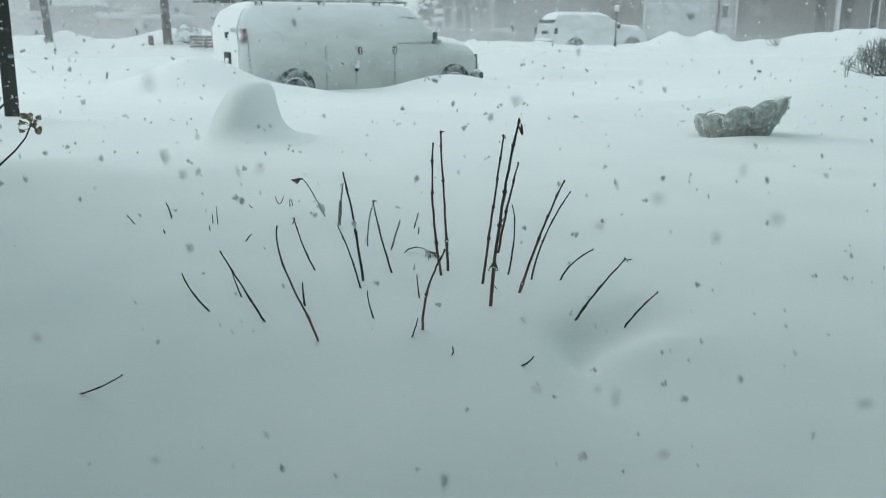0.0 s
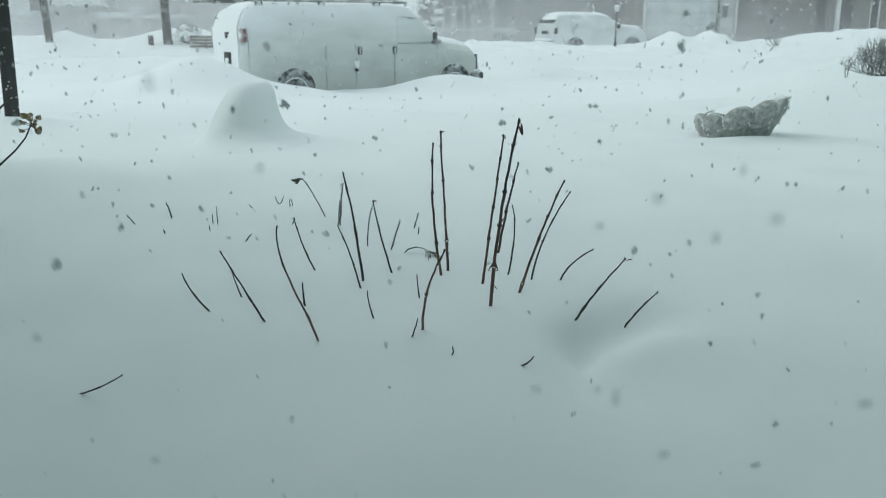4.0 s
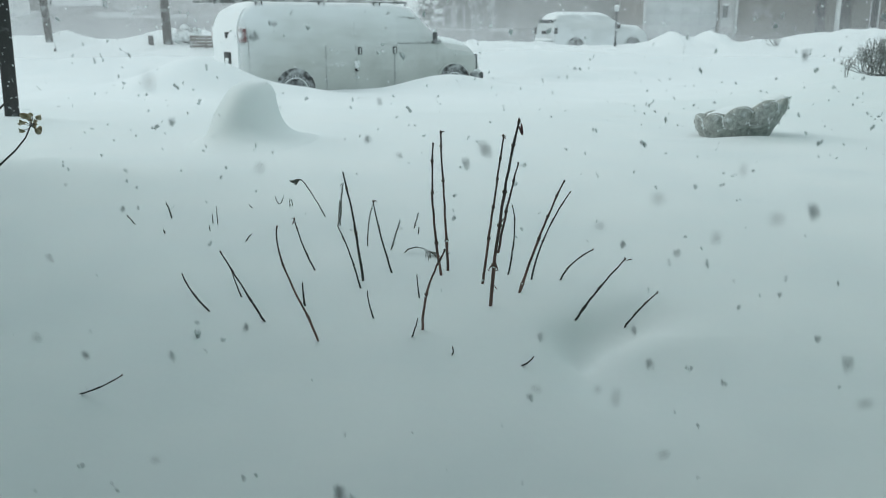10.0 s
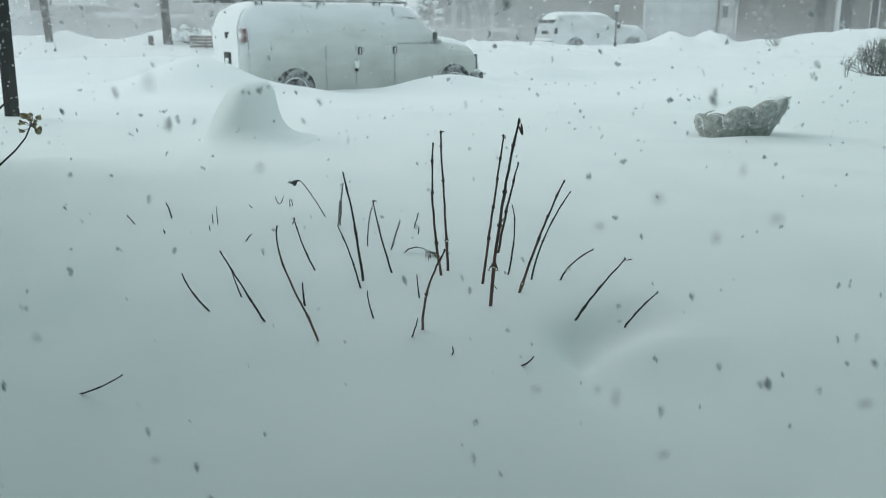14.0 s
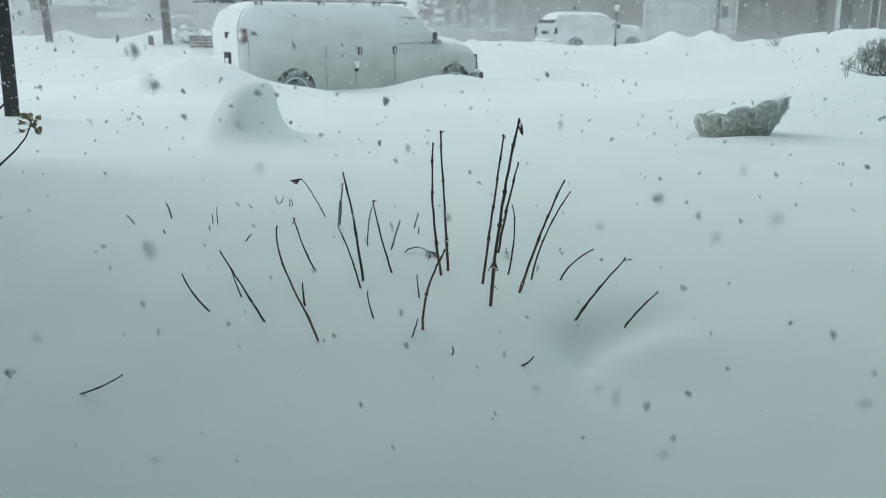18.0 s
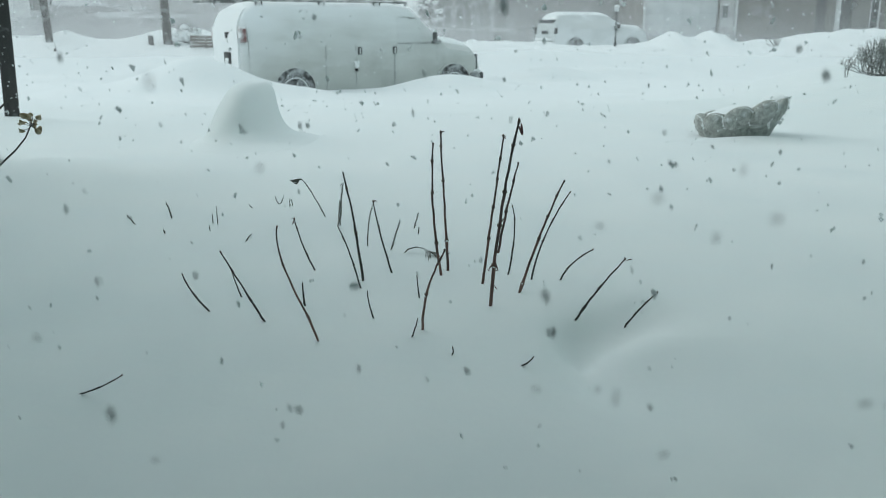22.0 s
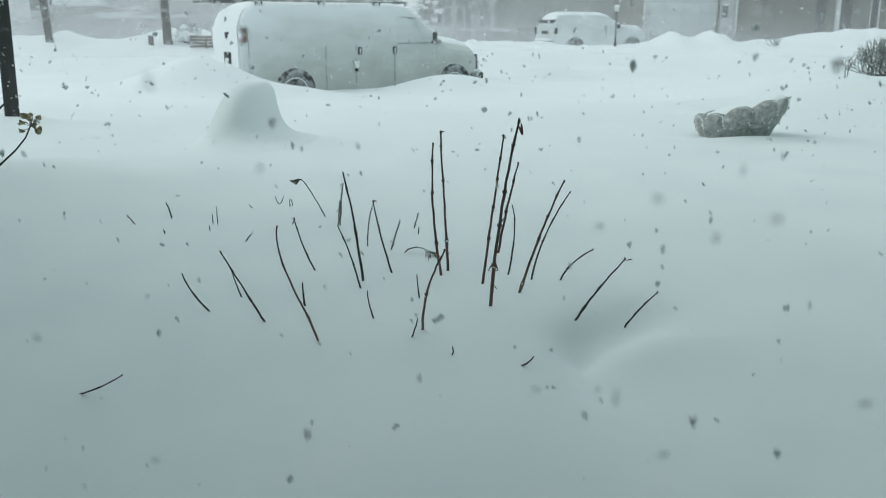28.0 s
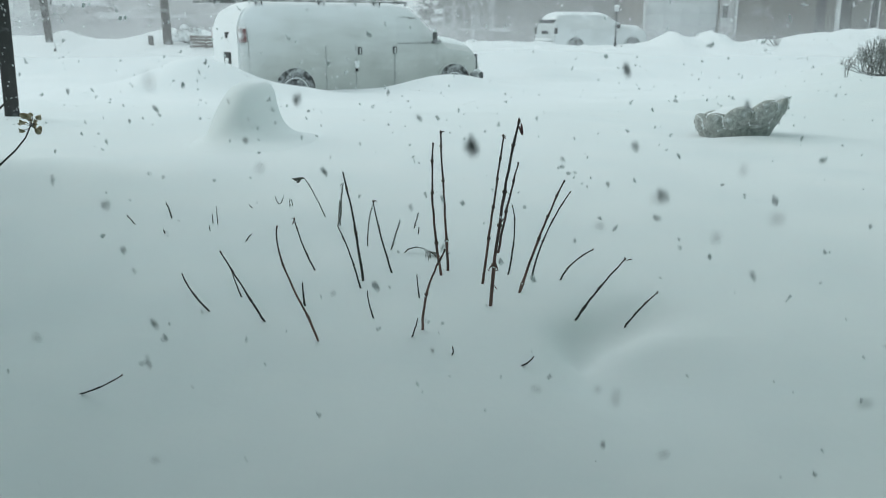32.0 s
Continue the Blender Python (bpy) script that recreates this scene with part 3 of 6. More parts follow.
w(-0.208, 2.270, 0.017, 0.000, 0.119, -0.005, -0.001, 2.3)
w(-0.142, 2.233, 0.026, 0.000, 0.084, 0.003, 0.007, 3.1)
w(-0.937, 2.511, -0.023, 0.000, 0.028, -0.001, 0.002, 2.6)
w(-0.847, 2.586, -0.015, 0.000, 0.050, 0.001, -0.000, 3.5)
w(-0.811, 2.399, -0.004, 0.000, 0.013, 0.001, -0.000, 3.3)
w(-0.689, 2.436, -0.000, 0.000, 0.018, -0.001, -0.001, 1.7)
w(-0.688, 2.519, 0.000, 0.000, 0.056, 0.000, -0.000, 1.7)
w(-0.704, 2.527, -0.001, 0.000, 0.031, -0.000, -0.002, 1.7)
w(-0.628, 2.735, -0.012, 0.000, 0.013, -0.001, 0.001, 1.9)
w(-0.557, 2.320, 0.016, 0.000, 0.021, -0.001, 0.000, 3.2)
w(-0.554, 2.805, -0.012, 0.000, 0.027, -0.001, -0.002, 1.9)
w(-0.550, 2.805, 0.013, 0.000, 0.031, 0.002, -0.002, 1.9)
w(-0.509, 2.759, 0.001, 0.000, 0.030, 0.000, -0.000, 1.9)
w(-0.503, 2.776, -0.003, 0.000, 0.023, -0.000, -0.000, 1.9)
w(-0.314, 2.518, 0.013, 0.000, 0.131, -0.001, 0.004, 3.5)
w(-0.319, 2.518, 0.006, 0.000, 0.079, -0.000, -0.005, 2.6)
w(-0.087, 2.481, 0.014, 0.000, 0.049, 0.000, -0.000, 2.6)
w(-0.071, 2.411, 0.000, 0.000, 0.022, 0.000, 0.001, 2.5)

# the taller stalk with a drooping seed head, which the wind stirs
NODDING = w(-0.376, 2.634, -0.063, 0.0, 0.122, 0.003, 0.003, 2.4)
tip = Vector((-0.063, 0, 0.122))
part("seed_head", tube([tip + Vector(p) for p in ((0, 0, 0), (-0.008, 0, 0.001), (-0.016, 0, -0.004), (-0.028, 0, -0.005), (-0.038, 0, -0.001))], [0.002, 0.003, 0.006, 0.005, 0.001], 7, rough=0.3, seed=5), WEED, NODDING, "shrivelled dark seed head")
part("husk", tube([tip + Vector(p) for p in ((-0.012, 0, -0.004), (-0.018, -0.002, -0.012), (-0.026, -0.002, -0.012))], [0.002, 0.0035, 0.001], 6, rough=0.3, seed=6), WEED, NODDING)

# a bent frond lying between the canes
frond = empty("bent_frond", pose(-0.098, 2.20, snow_at(-0.098, 2.20) + 0.002), "bent dry grey-green frond arching over the snow", "dry plant")
part("stem", tube([(-0.010, 0, -0.008), (0.004, 0, 0.008), (0.026, 0, 0.014), (0.046, 0, 0.010), (0.066, -0.02, 0.004), (0.088, -0.04, -0.004)], [0.0016, 0.0018, 0.0018, 0.0016, 0.0013, 0.0008], 6, rough=0.2), WEED, frond)
for i, (a, b) in enumerate((((0.046, 0, 0.010), (0.052, -0.05, -0.002)), ((0.060, -0.01, 0.006), (0.080, -0.06, 0.0)), ((0.052, 0, 0.008), (0.066, -0.06, -0.001)), ((0.040, 0, 0.012), (0.058, -0.03, 0.001)), ((0.064, -0.015, 0.005), (0.092, -0.07, 0.004)), ((0.070, -0.02, 0.003), (0.086, -0.09, 0.0)), ((0.056, -0.01, 0.007), (0.060, -0.08, -0.002)))):
    part("leaflet", tube([a, Vector(a).lerp(Vector(b), 0.5) + Vector((0.004, 0, 0.003)), b], [0.001, 0.0022, 0.0006], 5, rough=0.2, seed=i), WEED, frond)

# ---------------------------------------------------------------- the dried flower head on its long stem
flower = empty("dried_hydrangea_flower", pose(-1.33, 2.2, snow_at(-1.33, 2.2)), "dried tan hydrangea flower head on a curved dark stem", "dry flower")
FZ = snow_at(-1.33, 2.2)
part("stem", tube([(-0.02, 0, -0.05), (0.06, 0, 0.13), (0.171, 0, 1.39 - FZ), (0.215, 0, 1.427 - FZ), (0.246, 0, 1.460 - FZ), (0.265, 0, 1.494 - FZ)], [0.0036, 0.0034, 0.0028, 0.0024, 0.002, 0.0017], 7, rough=0.08), CANE, flower)
rnd = random.Random(11)


def dried_petal(wide, high, notch, seed):
    """A thin cupped petal with a wavy, notched edge."""
    bm = bmesh.new()
    n, layers = 16, []
    for back in (0, 1):
        rings = []
        for q in (0.0, 0.55, 1.0):
            ring = []
            for k in range(n):
                a = 2 * math.pi * k / n
                r = q * (1 - notch * max(0.0, math.cos(a - math.pi / 2)) ** 6 + 0.12 * noise.noise((math.cos(a) * 1.6, math.sin(a) * 1.6, seed)))
                ring.append(bm.verts.new((wide * r * math.cos(a), 0.0045 * q * q * math.sin(2 * a + seed) + 0.0009 * back, high * r * math.sin(a))))
            rings.append(ring)
        for p, o in zip(rings, rings[1:]):
            for k in range(n):
                bm.faces.new((p[k], o[k], o[(k + 1) % n], p[(k + 1) % n]) if back else (p[k], p[(k + 1) % n], o[(k + 1) % n], o[k]))
        layers.append(rings[-1])
    for k in range(n):
        bm.faces.new((layers[0][k], layers[0][(k + 1) % n], layers[1][(k + 1) % n], layers[1][k]))
    bmesh.ops.remove_doubles(bm, verts=bm.verts[:], dist=0.00005)
    return bm


# petals round the end of the stem: offset across and up, half-width, half-height, turn, notch at the tip
for i, (ox, oz, wide, high, turn, notch) in enumerate([
        (-0.021, 0.025, 0.0105, 0.0085, 20, 0.3), (-0.012, 0.021, 0.008, 0.009, -30, 0.25), (0.000, 0.029, 0.0065, 0.0050, 10, 0.2), (0.014, 0.021, 0.0100, 0.0080, -25, 0.35),
        (0.010, 0.013, 0.0050, 0.0055, 60, 0.2), (-0.022, 0.009, 0.0090, 0.0060, 15, 0.3), (-0.008, 0.010, 0.0060, 0.0045, 70, 0.2), (-0.030, 0.004, 0.0040, 0.0035, 0, 0.1),
        (-0.031, -0.013, 0.0120, 0.0055, 8, 0.2), (0.010, -0.014, 0.0085, 0.0100, -35, 0.4), (0.016, -0.010, 0.0065, 0.0085, 20, 0.3), (-0.001, 0.001, 0.0060, 0.0045, 40, 0.2),
        (-0.003, -0.006, 0.0040, 0.0045, 0, 0.2), (0.005, 0.004, 0.0040, 0.0035, 30, 0.2)]):
    part("petal", dried_petal(wide, high, notch, i * 1.7), PETAL, flower, at=pose(0.271 + ox, rnd.uniform(-0.012, 0.012), 1.493 - FZ + oz, rnd.uniform(-25, 25), turn, rnd.uniform(-30, 30)))
    part("flower_stalk", tube([(0.265, 0, 1.491 - FZ), (0.270 + ox * 0.5, 0.0, 1.491 - FZ + oz * 0.6), (0.271 + ox * 0.9, 0.0, 1.493 - FZ + oz * 0.95)], 0.0008, 5), CANE, flower)
twig = empty("dry_twig", pose(-1.36, 2.5, snow_at(-1.36, 2.5)), "thin dark bare twig rising from the snow", "twig")
TZ = snow_at(-1.36, 2.5)
part("stem", tube([(-0.1, 0, -0.04), (-0.03, 0, 0.2), (0.060, 0, 1.503 - TZ), (0.090, 0, 1.530 - TZ)], [0.004, 0.0035, 0.003, 0.0025], 7, rough=0.1), CANE, twig)

# ---------------------------------------------------------------- the dark post
post = empty("wooden_post", pose(-2.856, 5.66, snow_at(-2.856, 5.66), 0, 1.4, 26.6), "black-stained square wooden post standing in snow", "post")
part("shaft", box(-0.045, 0.045, -0.045, 0.045, -0.25, 2.3, 0.005), POST, post)
for i in range(15):
    r2 = random.Random(i + 40)
    part("snow_speck", blob((r2.uniform(-0.042, 0.042), -0.046, r2.uniform(0.02, 0.80)), (r2.uniform(0.002, 0.008), 0.003, r2.uniform(0.002, 0.007)), div=1, rough=0.5, seed=i), DRIFT, post)

# ---------------------------------------------------------------- the rounded snow mound
# height over the snow, half-width on its windward side and on its steep lee side with a swept-out foot
MOUND = [(0.312, 0.0, 0.0), (0.308, 0.05, 0.045), (0.295, 0.09, 0.072), (0.26, 0.135, 0.094), (0.20, 0.178, 0.106), (0.14, 0.208, 0.120), (0.09, 0.228, 0.140), (0.055, 0.242, 0.168), (0.028, 0.258, 0.212), (0.010, 0.285, 0.275), (-0.012, 0.36, 0.40)]
MX, MY, seg_n, fill = -1.015, 4.66, 80, 4
verts, faces = [], []
rows_n = (len(MOUND) - 1) * fill + 1
for i in range(rows_n):
    j, f = min(i // fill, len(MOUND) - 2), i / fill - min(i // fill, len(MOUND) - 2)
    a0, a1, a2, a3 = (MOUND[max(0, min(len(MOUND) - 1, j + d))] for d in (-1, 0, 1, 2))
    h, wide_w, wide_l = (0.5 * (2 * q1 + (q2 - q0) * f + (2 * q0 - 5 * q1 + 4 * q2 - q3) * f * f + (3 * q1 - q0 - 3 * q2 + q3) * f ** 3) for q0, q1, q2, q3 in zip(a0, a1, a2, a3))
    for k in range(seg_n):
        a = 2 * math.pi * k / seg_n
        lee = 0.5 + 0.5 * math.cos(a)
        r = max(0.0, wide_w * (1 - lee) + wide_l * lee) * (1 + 0.025 * noise.noise((math.cos(a) * 1.3, math.sin(a) * 1.3, h * 7)))
        x, y = MX + r * math.cos(a), MY + r * math.sin(a) * (2.1 if math.sin(a) < 0 else 1.2)
        verts.append((x, y, snow_at(x, y) * min(1, i / 8) + snow_at(MX, MY) * (1 - min(1, i / 8)) + h + 0.002 + 0.004 * noise.noise((x * 11, y * 11, h * 9))))
for i in range(rows_n - 1):
    for k in range(seg_n):
        faces.append((i * seg_n + k, (i + 1) * seg_n + k, (i + 1) * seg_n + (k + 1) % seg_n, i * seg_n + (k + 1) % seg_n))
tagged(new("snow_mound", arrays("snow_mound", np.array(verts), np.array(faces), SNOW, True)), "smooth bell-shaped mound of snow over something buried", "snow mound")

# ---------------------------------------------------------------- the scalloped planter
PX, PY = 1.652, 4.82
PZ = snow_at(PX, PY - 0.17)
planter = empty("stone_planter", pose(PX, PY, PZ), "weathered grey concrete planter with scalloped petals, half buried, tilted", "planter")


def bowl_at(a, f, out=0.0):
    """A point of the tilted bowl's wall at the angle a and the share f of its height, pushed outwards by out."""
    low = Vector((0.192 * math.cos(a), 0.172 * math.sin(a), -0.012))
    top = Vector((0.036 + 0.252 * math.cos(a), 0.215 * math.sin(a), 0.148 + 0.050 * math.cos(a)))
    return low.lerp(top, f) + Vector((math.cos(a), math.sin(a), 0)) * out


bm = bmesh.new()
rows = []
for f, out in ((-0.5, 0), (0.0, 0), (0.25, 0.002), (0.45, 0.002), (0.62, 0), (0.72, -0.004), (0.78, -0.016), (0.74, -0.03), (0.62, -0.05), (0.55, -0.12)):
    rows.append([bm.verts.new(bowl_at(2 * math.pi * k / 70, f + (0.24 * max(0.0, math.cos(2 * math.pi * k / 70)) ** 3 if f > 0.5 else 0), out + 0.003 * noise.noise((k * 0.5, f * 9, 3)))) for k in range(70)])
for a, b in zip(rows, rows[1:]):
    for k in range(70):
        bm.faces.new((a[k], a[(k + 1) % 70], b[(k + 1) % 70], b[k]))
bm.faces.new(rows[0][::-1])
bm.faces.new(rows[-1])
part("bowl", bm, STONE, planter, "grey flaring bowl wall")
for k in range(11):
    a0 = radians(-78 + 360 / 11 * k)
    edge = max(0.0, math.cos(a0))
    bulge = 0.054 * (1 - 0.85 * edge ** 1.5) * (1 - 0.5 * max(0.0, -math.cos(a0)))
    sunk = 0.20 * max(0.0, math.sin(a0)) - 0.22 * max(0.0, -math.sin(a0)) ** 2
    lobe = bmesh.new()
    rings = []
    for i in range(9):
        q = i / 8
        ring = []
        for j in range(28):
            b = 2 * math.pi * j / 28
            u, v = q * math.cos(b), q * math.sin(b)
            grain = 0.003 * noise.noise((u * 3 + k, v * 3, 2))
            ring.append(lobe.verts.new(bowl_at(a0 + u * 0.335, 0.58 + 0.48 * v - 0.08 * edge - sunk, bulge * math.sqrt(max(0.0, 1 - q ** 2.6)) - 0.010 + grain)))
        rings.append(ring)
    for a, b in zip(rings, rings[1:]):
        for j in range(28):
            lobe.faces.new((a[j], b[j], b[(j + 1) % 28], a[(j + 1) % 28]))
    rim_in = [lobe.verts.new(p.co + Vector((-0.03 * math.cos(a0), -0.03 * math.sin(a0), -0.006))) for p in rings[-1]]
    for j in range(28):
        lobe.faces.new((rings[-1][j], rim_in[j], rim_in[(j + 1) % 28], rings[-1][(j + 1) % 28]))
    lobe.faces.new(rim_in)
    bmesh.ops.remove_doubles(lobe, verts=rings[0], dist=0.0005)
    scallop = part("scallop", lobe, STONE, planter, "rounded bulging scallop")
    if math.sin(a0) > 0.1:
        continue
    middle_f = 0.58 - 0.08 * edge - sunk
    for j in range(10):
        r3 = random.Random(k * 31 + j)
        v = r3.uniform(-0.75, 0.7)
        p = bowl_at(a0 + r3.choice((-1, 1)) * 0.335 * math.sqrt(1 - v * v) * r3.uniform(0.8, 0.95), middle_f + 0.48 * v, 0.012)
        part("clinging_snow", blob(tuple(p), (r3.uniform(0.003, 0.007), 0.005, r3.uniform(0.004, 0.012)), div=1, rough=0.5, seed=k + j * 9), DRIFT, scallop)
    arc = [bowl_at(a0 + 0.335 * 0.9 * math.cos(b), middle_f + 0.48 * 0.9 * math.sin(b), bulge * 0.42 - 0.002) for b in (radians(14 + 9 * q) for q in range(10))]
    part("snow_line", tube(arc, [0.0006 + 0.0014 * math.sin(math.pi * (q + 0.5) / 10) for q in range(10)], 5, rough=0.35, seed=k), DRIFT, scallop)
cap = blob((0, 0, 0), (0.215, 0.185, 0.048), div=4, rough=0.05, seed=4)
tagged(part("snow_heap", cap, DRIFT, at=pose(PX + 0.045, PY + 0.045, PZ + 0.100, 0, -12, 0)), "soft snow filling the planter's bowl", "snow")
part("rim_snow", blob((0, 0, 0), (0.062, 0.08, 0.020), div=3, rough=0.16, seed=14), DRIFT, planter, "snow caught on the tilted rim", at=pose(0.215, 0.02, 0.188, 0, -14, 10))
part("rim_snow", blob((0, 0, 0), (0.022, 0.05, 0.012), div=2, rough=0.2, seed=15), DRIFT, planter, at=pose(0.276, 0.0, 0.200, 0, -20, 10))


# ---------------------------------------------------------------- vehicles
def between(table, x, col):
    for a, b in zip(table, table[1:]):
        if x <= b[0]:
            t = 0 if b[0] == a[0] else max(0, (x - a[0]) / (b[0] - a[0]))
            return a[col] + (b[col] - a[col]) * t
    return table[-1][col]


def flank(table, belt, x, z):
    """Half-width of the body at x along it and z up it."""
    top, wide, narrow = (between(table, x, k) for k in (1, 2, 3))
    b = min(belt, top - 0.2)
    low = wide - 0.05 * max(0.0, (0.55 - z) / 0.3)
    return low if z < b else wide + (narrow - wide) * ((z - b) / (top - b)) ** 1.5


def body_mesh(table, belt, floor_z, xs):
    """A car body: cross-sections with a flat flank, tumblehome and rounded roof edges."""
    bm = bmesh.new()
    rings = []
    for x in xs:
        top = between(table, x, 1)
        edge = [(flank(table, belt, x, z), z) for z in (floor_z, 0.45, 0.62, min(belt, top - 0.2), (belt + top) / 2 if top > belt + 0.2 else top - 0.15)]
        wt = between(table, x, 3)
        edge += [(wt, top - 0.11), (wt - 0.03, top - 0.055), (wt - 0.09, top - 0.02), (wt - 0.2, top), (wt * 0.4, top + 0.02)]
        pts = [(-y, z) for y, z in edge] + [(y, z) for y, z in edge[::-1]]
        rings.append([bm.verts.new((x, y, z)) for y, z in pts])
    for a, b in zip(rings, rings[1:]):
        for k in range(len(a)):
            bm.faces.new((a[k], b[k], b[(k + 1) % len(a)], a[(k + 1) % len(a)]))
    bm.faces.new(rings[0])
    bm.faces.new(rings[-1][::-1])
    bmesh.ops.recalc_face_normals(bm, faces=bm.faces[:])
    return bm


def panel(table, belt, x0, x1, z0, z1, off, thick=0.012, nx=8, nz=8):
    """A slab that lies on the near flank, proud of it by off."""
    bm = bmesh.new()
    grid = [[bm.verts.new((x0 + (x1 - x0) * i / nx, -flank(table, belt, x0 + (x1 - x0) * i / nx, z0 + (z1 - z0) * j / nz) - off, z0 + (z1 - z0) * j / nz)) for i in range(nx + 1)] for j in range(nz + 1)]
    for a, b in zip(grid, grid[1:]):
        for i in range(nx):
            bm.faces.new((a[i], a[i + 1], b[i + 1], b[i]))
    bmesh.ops.recalc_face_normals(bm, faces=bm.faces[:])
    made = bmesh.ops.extrude_face_region(bm, geom=bm.faces[:])["geom"]
    for v in made:
        if isinstance(v, bmesh.types.BMVert):
            v.co.y += thick
    bmesh.ops.recalc_face_normals(bm, faces=bm.faces[:])
    return bm


def arch_bm(r0, r1, depth):
    """A wheel arch's flared lip: a half ring."""
    bm = bmesh.new()
    n, rows = 24, []
    for i in range(n + 1):
        a = math.pi * i / n
        rows.append([bm.verts.new((r * math.cos(a), y, r * math.sin(a))) for r, y in ((r0, 0.0), (r1, 0.0), (r1, -depth), (r0, -depth * 1.2))])
    for a, b in zip(rows, rows[1:]):
        for k in range(4):
            bm.faces.new((a[k], a[(k + 1) % 4], b[(k + 1) % 4], b[k]))
    bm.faces.new(rows[0])
    bm.faces.new(rows[-1])
    bmesh.ops.recalc_face_normals(bm, faces=bm.faces[:])
    return bm


def disc_bm(r, depth, n=36):
    bm = lathe([(r, 0), (r, depth)], n)
    bmesh.ops.rotate(bm, verts=bm.verts[:], matrix=Matrix.Rotation(radians(90), 3, "X"))
    return bm


def wheel_on(car, x, y, r, rimed=True):
    """A wheel with tyre and rim; its outer face looks along -y."""
    hub = part("wheel", disc_bm(r * 0.30, 0.16, 20), BLACK, car, at=pose(x, y + 0.12, r))
    t = lathe([(r * 0.66, -0.10), (r * 0.80, -0.12), (r * 0.95, -0.11), (r, -0.07), (r, 0.07), (r * 0.95, 0.11), (r * 0.80, 0.12), (r * 0.66, 0.10)], 40, close=True)
    bmesh.ops.rotate(t, verts=t.verts[:], matrix=Matrix.Rotation(radians(90), 3, "X"))
    part("tyre", t, RUBBER, hub)
    d = lathe([(r * 0.67, 0.095), (r * 0.60, 0.075), (r * 0.52, 0.05), (r * 0.30, 0.075), (r * 0.26, 0.095), (0.02, 0.10)], 32)
    bmesh.ops.rotate(d, verts=d.verts[:], matrix=Matrix.Rotation(radians(90), 3, "X"))
    part("rim", d, RIM, hub, "snow-dusted steel rim")
    if rimed:
        ring = lathe([(r * 0.715, 0.118), (r * 0.735, 0.125), (r * 0.765, 0.124), (r * 0.775, 0.118)], 36, close=True)
        bmesh.ops.rotate(ring, verts=ring.verts[:], matrix=Matrix.Rotation(radians(90), 3, "X"))
        part("snow_ring", ring, DRIFT, hub)
    return hub


def snow_on(table, x0, x1, thick, n=40, inset=0.0):
    """A blanket of snow along the top of a body."""
    bm = bmesh.new()
    rings = []
    for i in range(n + 1):
        x = x0 + (x1 - x0) * i / n
        end = min(1.0, 6 * min(i, n - i) / n + 0.15)
        top, wt = between(table, x, 1), between(table, x, 3) - inset
        ring = []
        for k in range(13):
            u = -1 + k / 6
            lift = thick * end * (1 - abs(u) ** 3.5) * (1 + 0.22 * noise.noise((x * 1.7, u * 1.5, 5)))
            ring.append(bm.verts.new((x, u * wt * 1.008, top - 0.125 * abs(u) ** 6 + lift)))
        ring += [bm.verts.new((x, wt * 0.9, top - 0.16)), bm.verts.new((x, -wt * 0.9, top - 0.16))]
        rings.append(ring)
    for a, b in zip(rings, rings[1:]):
        for k in range(len(a)):
            bm.faces.new((a[k], a[(k + 1) % len(a)], b[(k + 1) % len(a)], b[k]))
    bm.faces.new(rings[0])
    bm.faces.new(rings[-1])
    bmesh.ops.recalc_face_normals(bm, faces=bm.faces[:])
    return bm


def rear_crust():
    """Snow plastered over the rear doors, following their rounded top and corners."""
    bm = bmesh.new()
    layers = []
    for back in (0.0, 0.07):
        grid = []
        for j in range(19):
            z = 0.5 + 1.52 * j / 18
            row = []
            for i in range(17):
                y = 0.83 * (i / 8 - 1)
                x = next((k / 200 for k in range(100) if between(VAN, k / 200, 1) > z + 0.01 and between(VAN, k / 200, 2) > abs(y) - 0.02), 0.3)
                row.append(bm.verts.new((x - 0.025 + back + 0.012 * noise.noise((y * 3, z * 3, 1)), y * (1 - 0.10 * max(0, z - 1.32) / 0.7), z)))
            grid.append(row)
        for a, b in zip(grid, grid[1:]):
            for i in range(16):
                bm.faces.new((a[i], a[i + 1], b[i + 1], b[i]))
        layers.append(grid)
    f, g = layers
    rim = lambda q: q[0] + [r[-1] for r in q[1:]] + q[-1][-2::-1] + [r[0] for r in q[-2:0:-1]]
    o, n = rim(f), rim(g)
    for k in range(len(o)):
        bm.faces.new((o[k], o[(k + 1) % len(o)], n[(k + 1) % len(o)], n[k]))
    bmesh.ops.recalc_face_normals(bm, faces=bm.faces[:])
    return bm


# the white cargo van: x along it, from the rear
VAN = [(0.0, 1.60, 0.82, 0.74), (0.03, 1.74, 0.89, 0.79), (0.08, 1.86, 0.94, 0.83), (0.16, 2.00, 0.98, 0.85), (0.28, 2.07, 1.0, 0.87), (0.45, 2.11, 1.0, 0.88), (3.5, 2.11, 1.0, 0.88), (3.85, 2.06, 1.0, 0.87), (4.05, 1.95, 1.0, 0.86),
       (4.62, 1.46, 0.99, 0.83), (4.80, 1.33, 0.985, 0.85), (5.20, 1.28, 0.97, 0.86), (5.48, 1.22, 0.95, 0.84), (5.60, 1.13, 0.93, 0.80), (5.66, 0.98, 0.90, 0.76)]
AT_VAN = pose(-4.495, 18.06, 0, 0, 0, 31)
van = empty("cargo_van", AT_VAN, "white cargo van dusted with snow and drifted in at the kerb", "van")
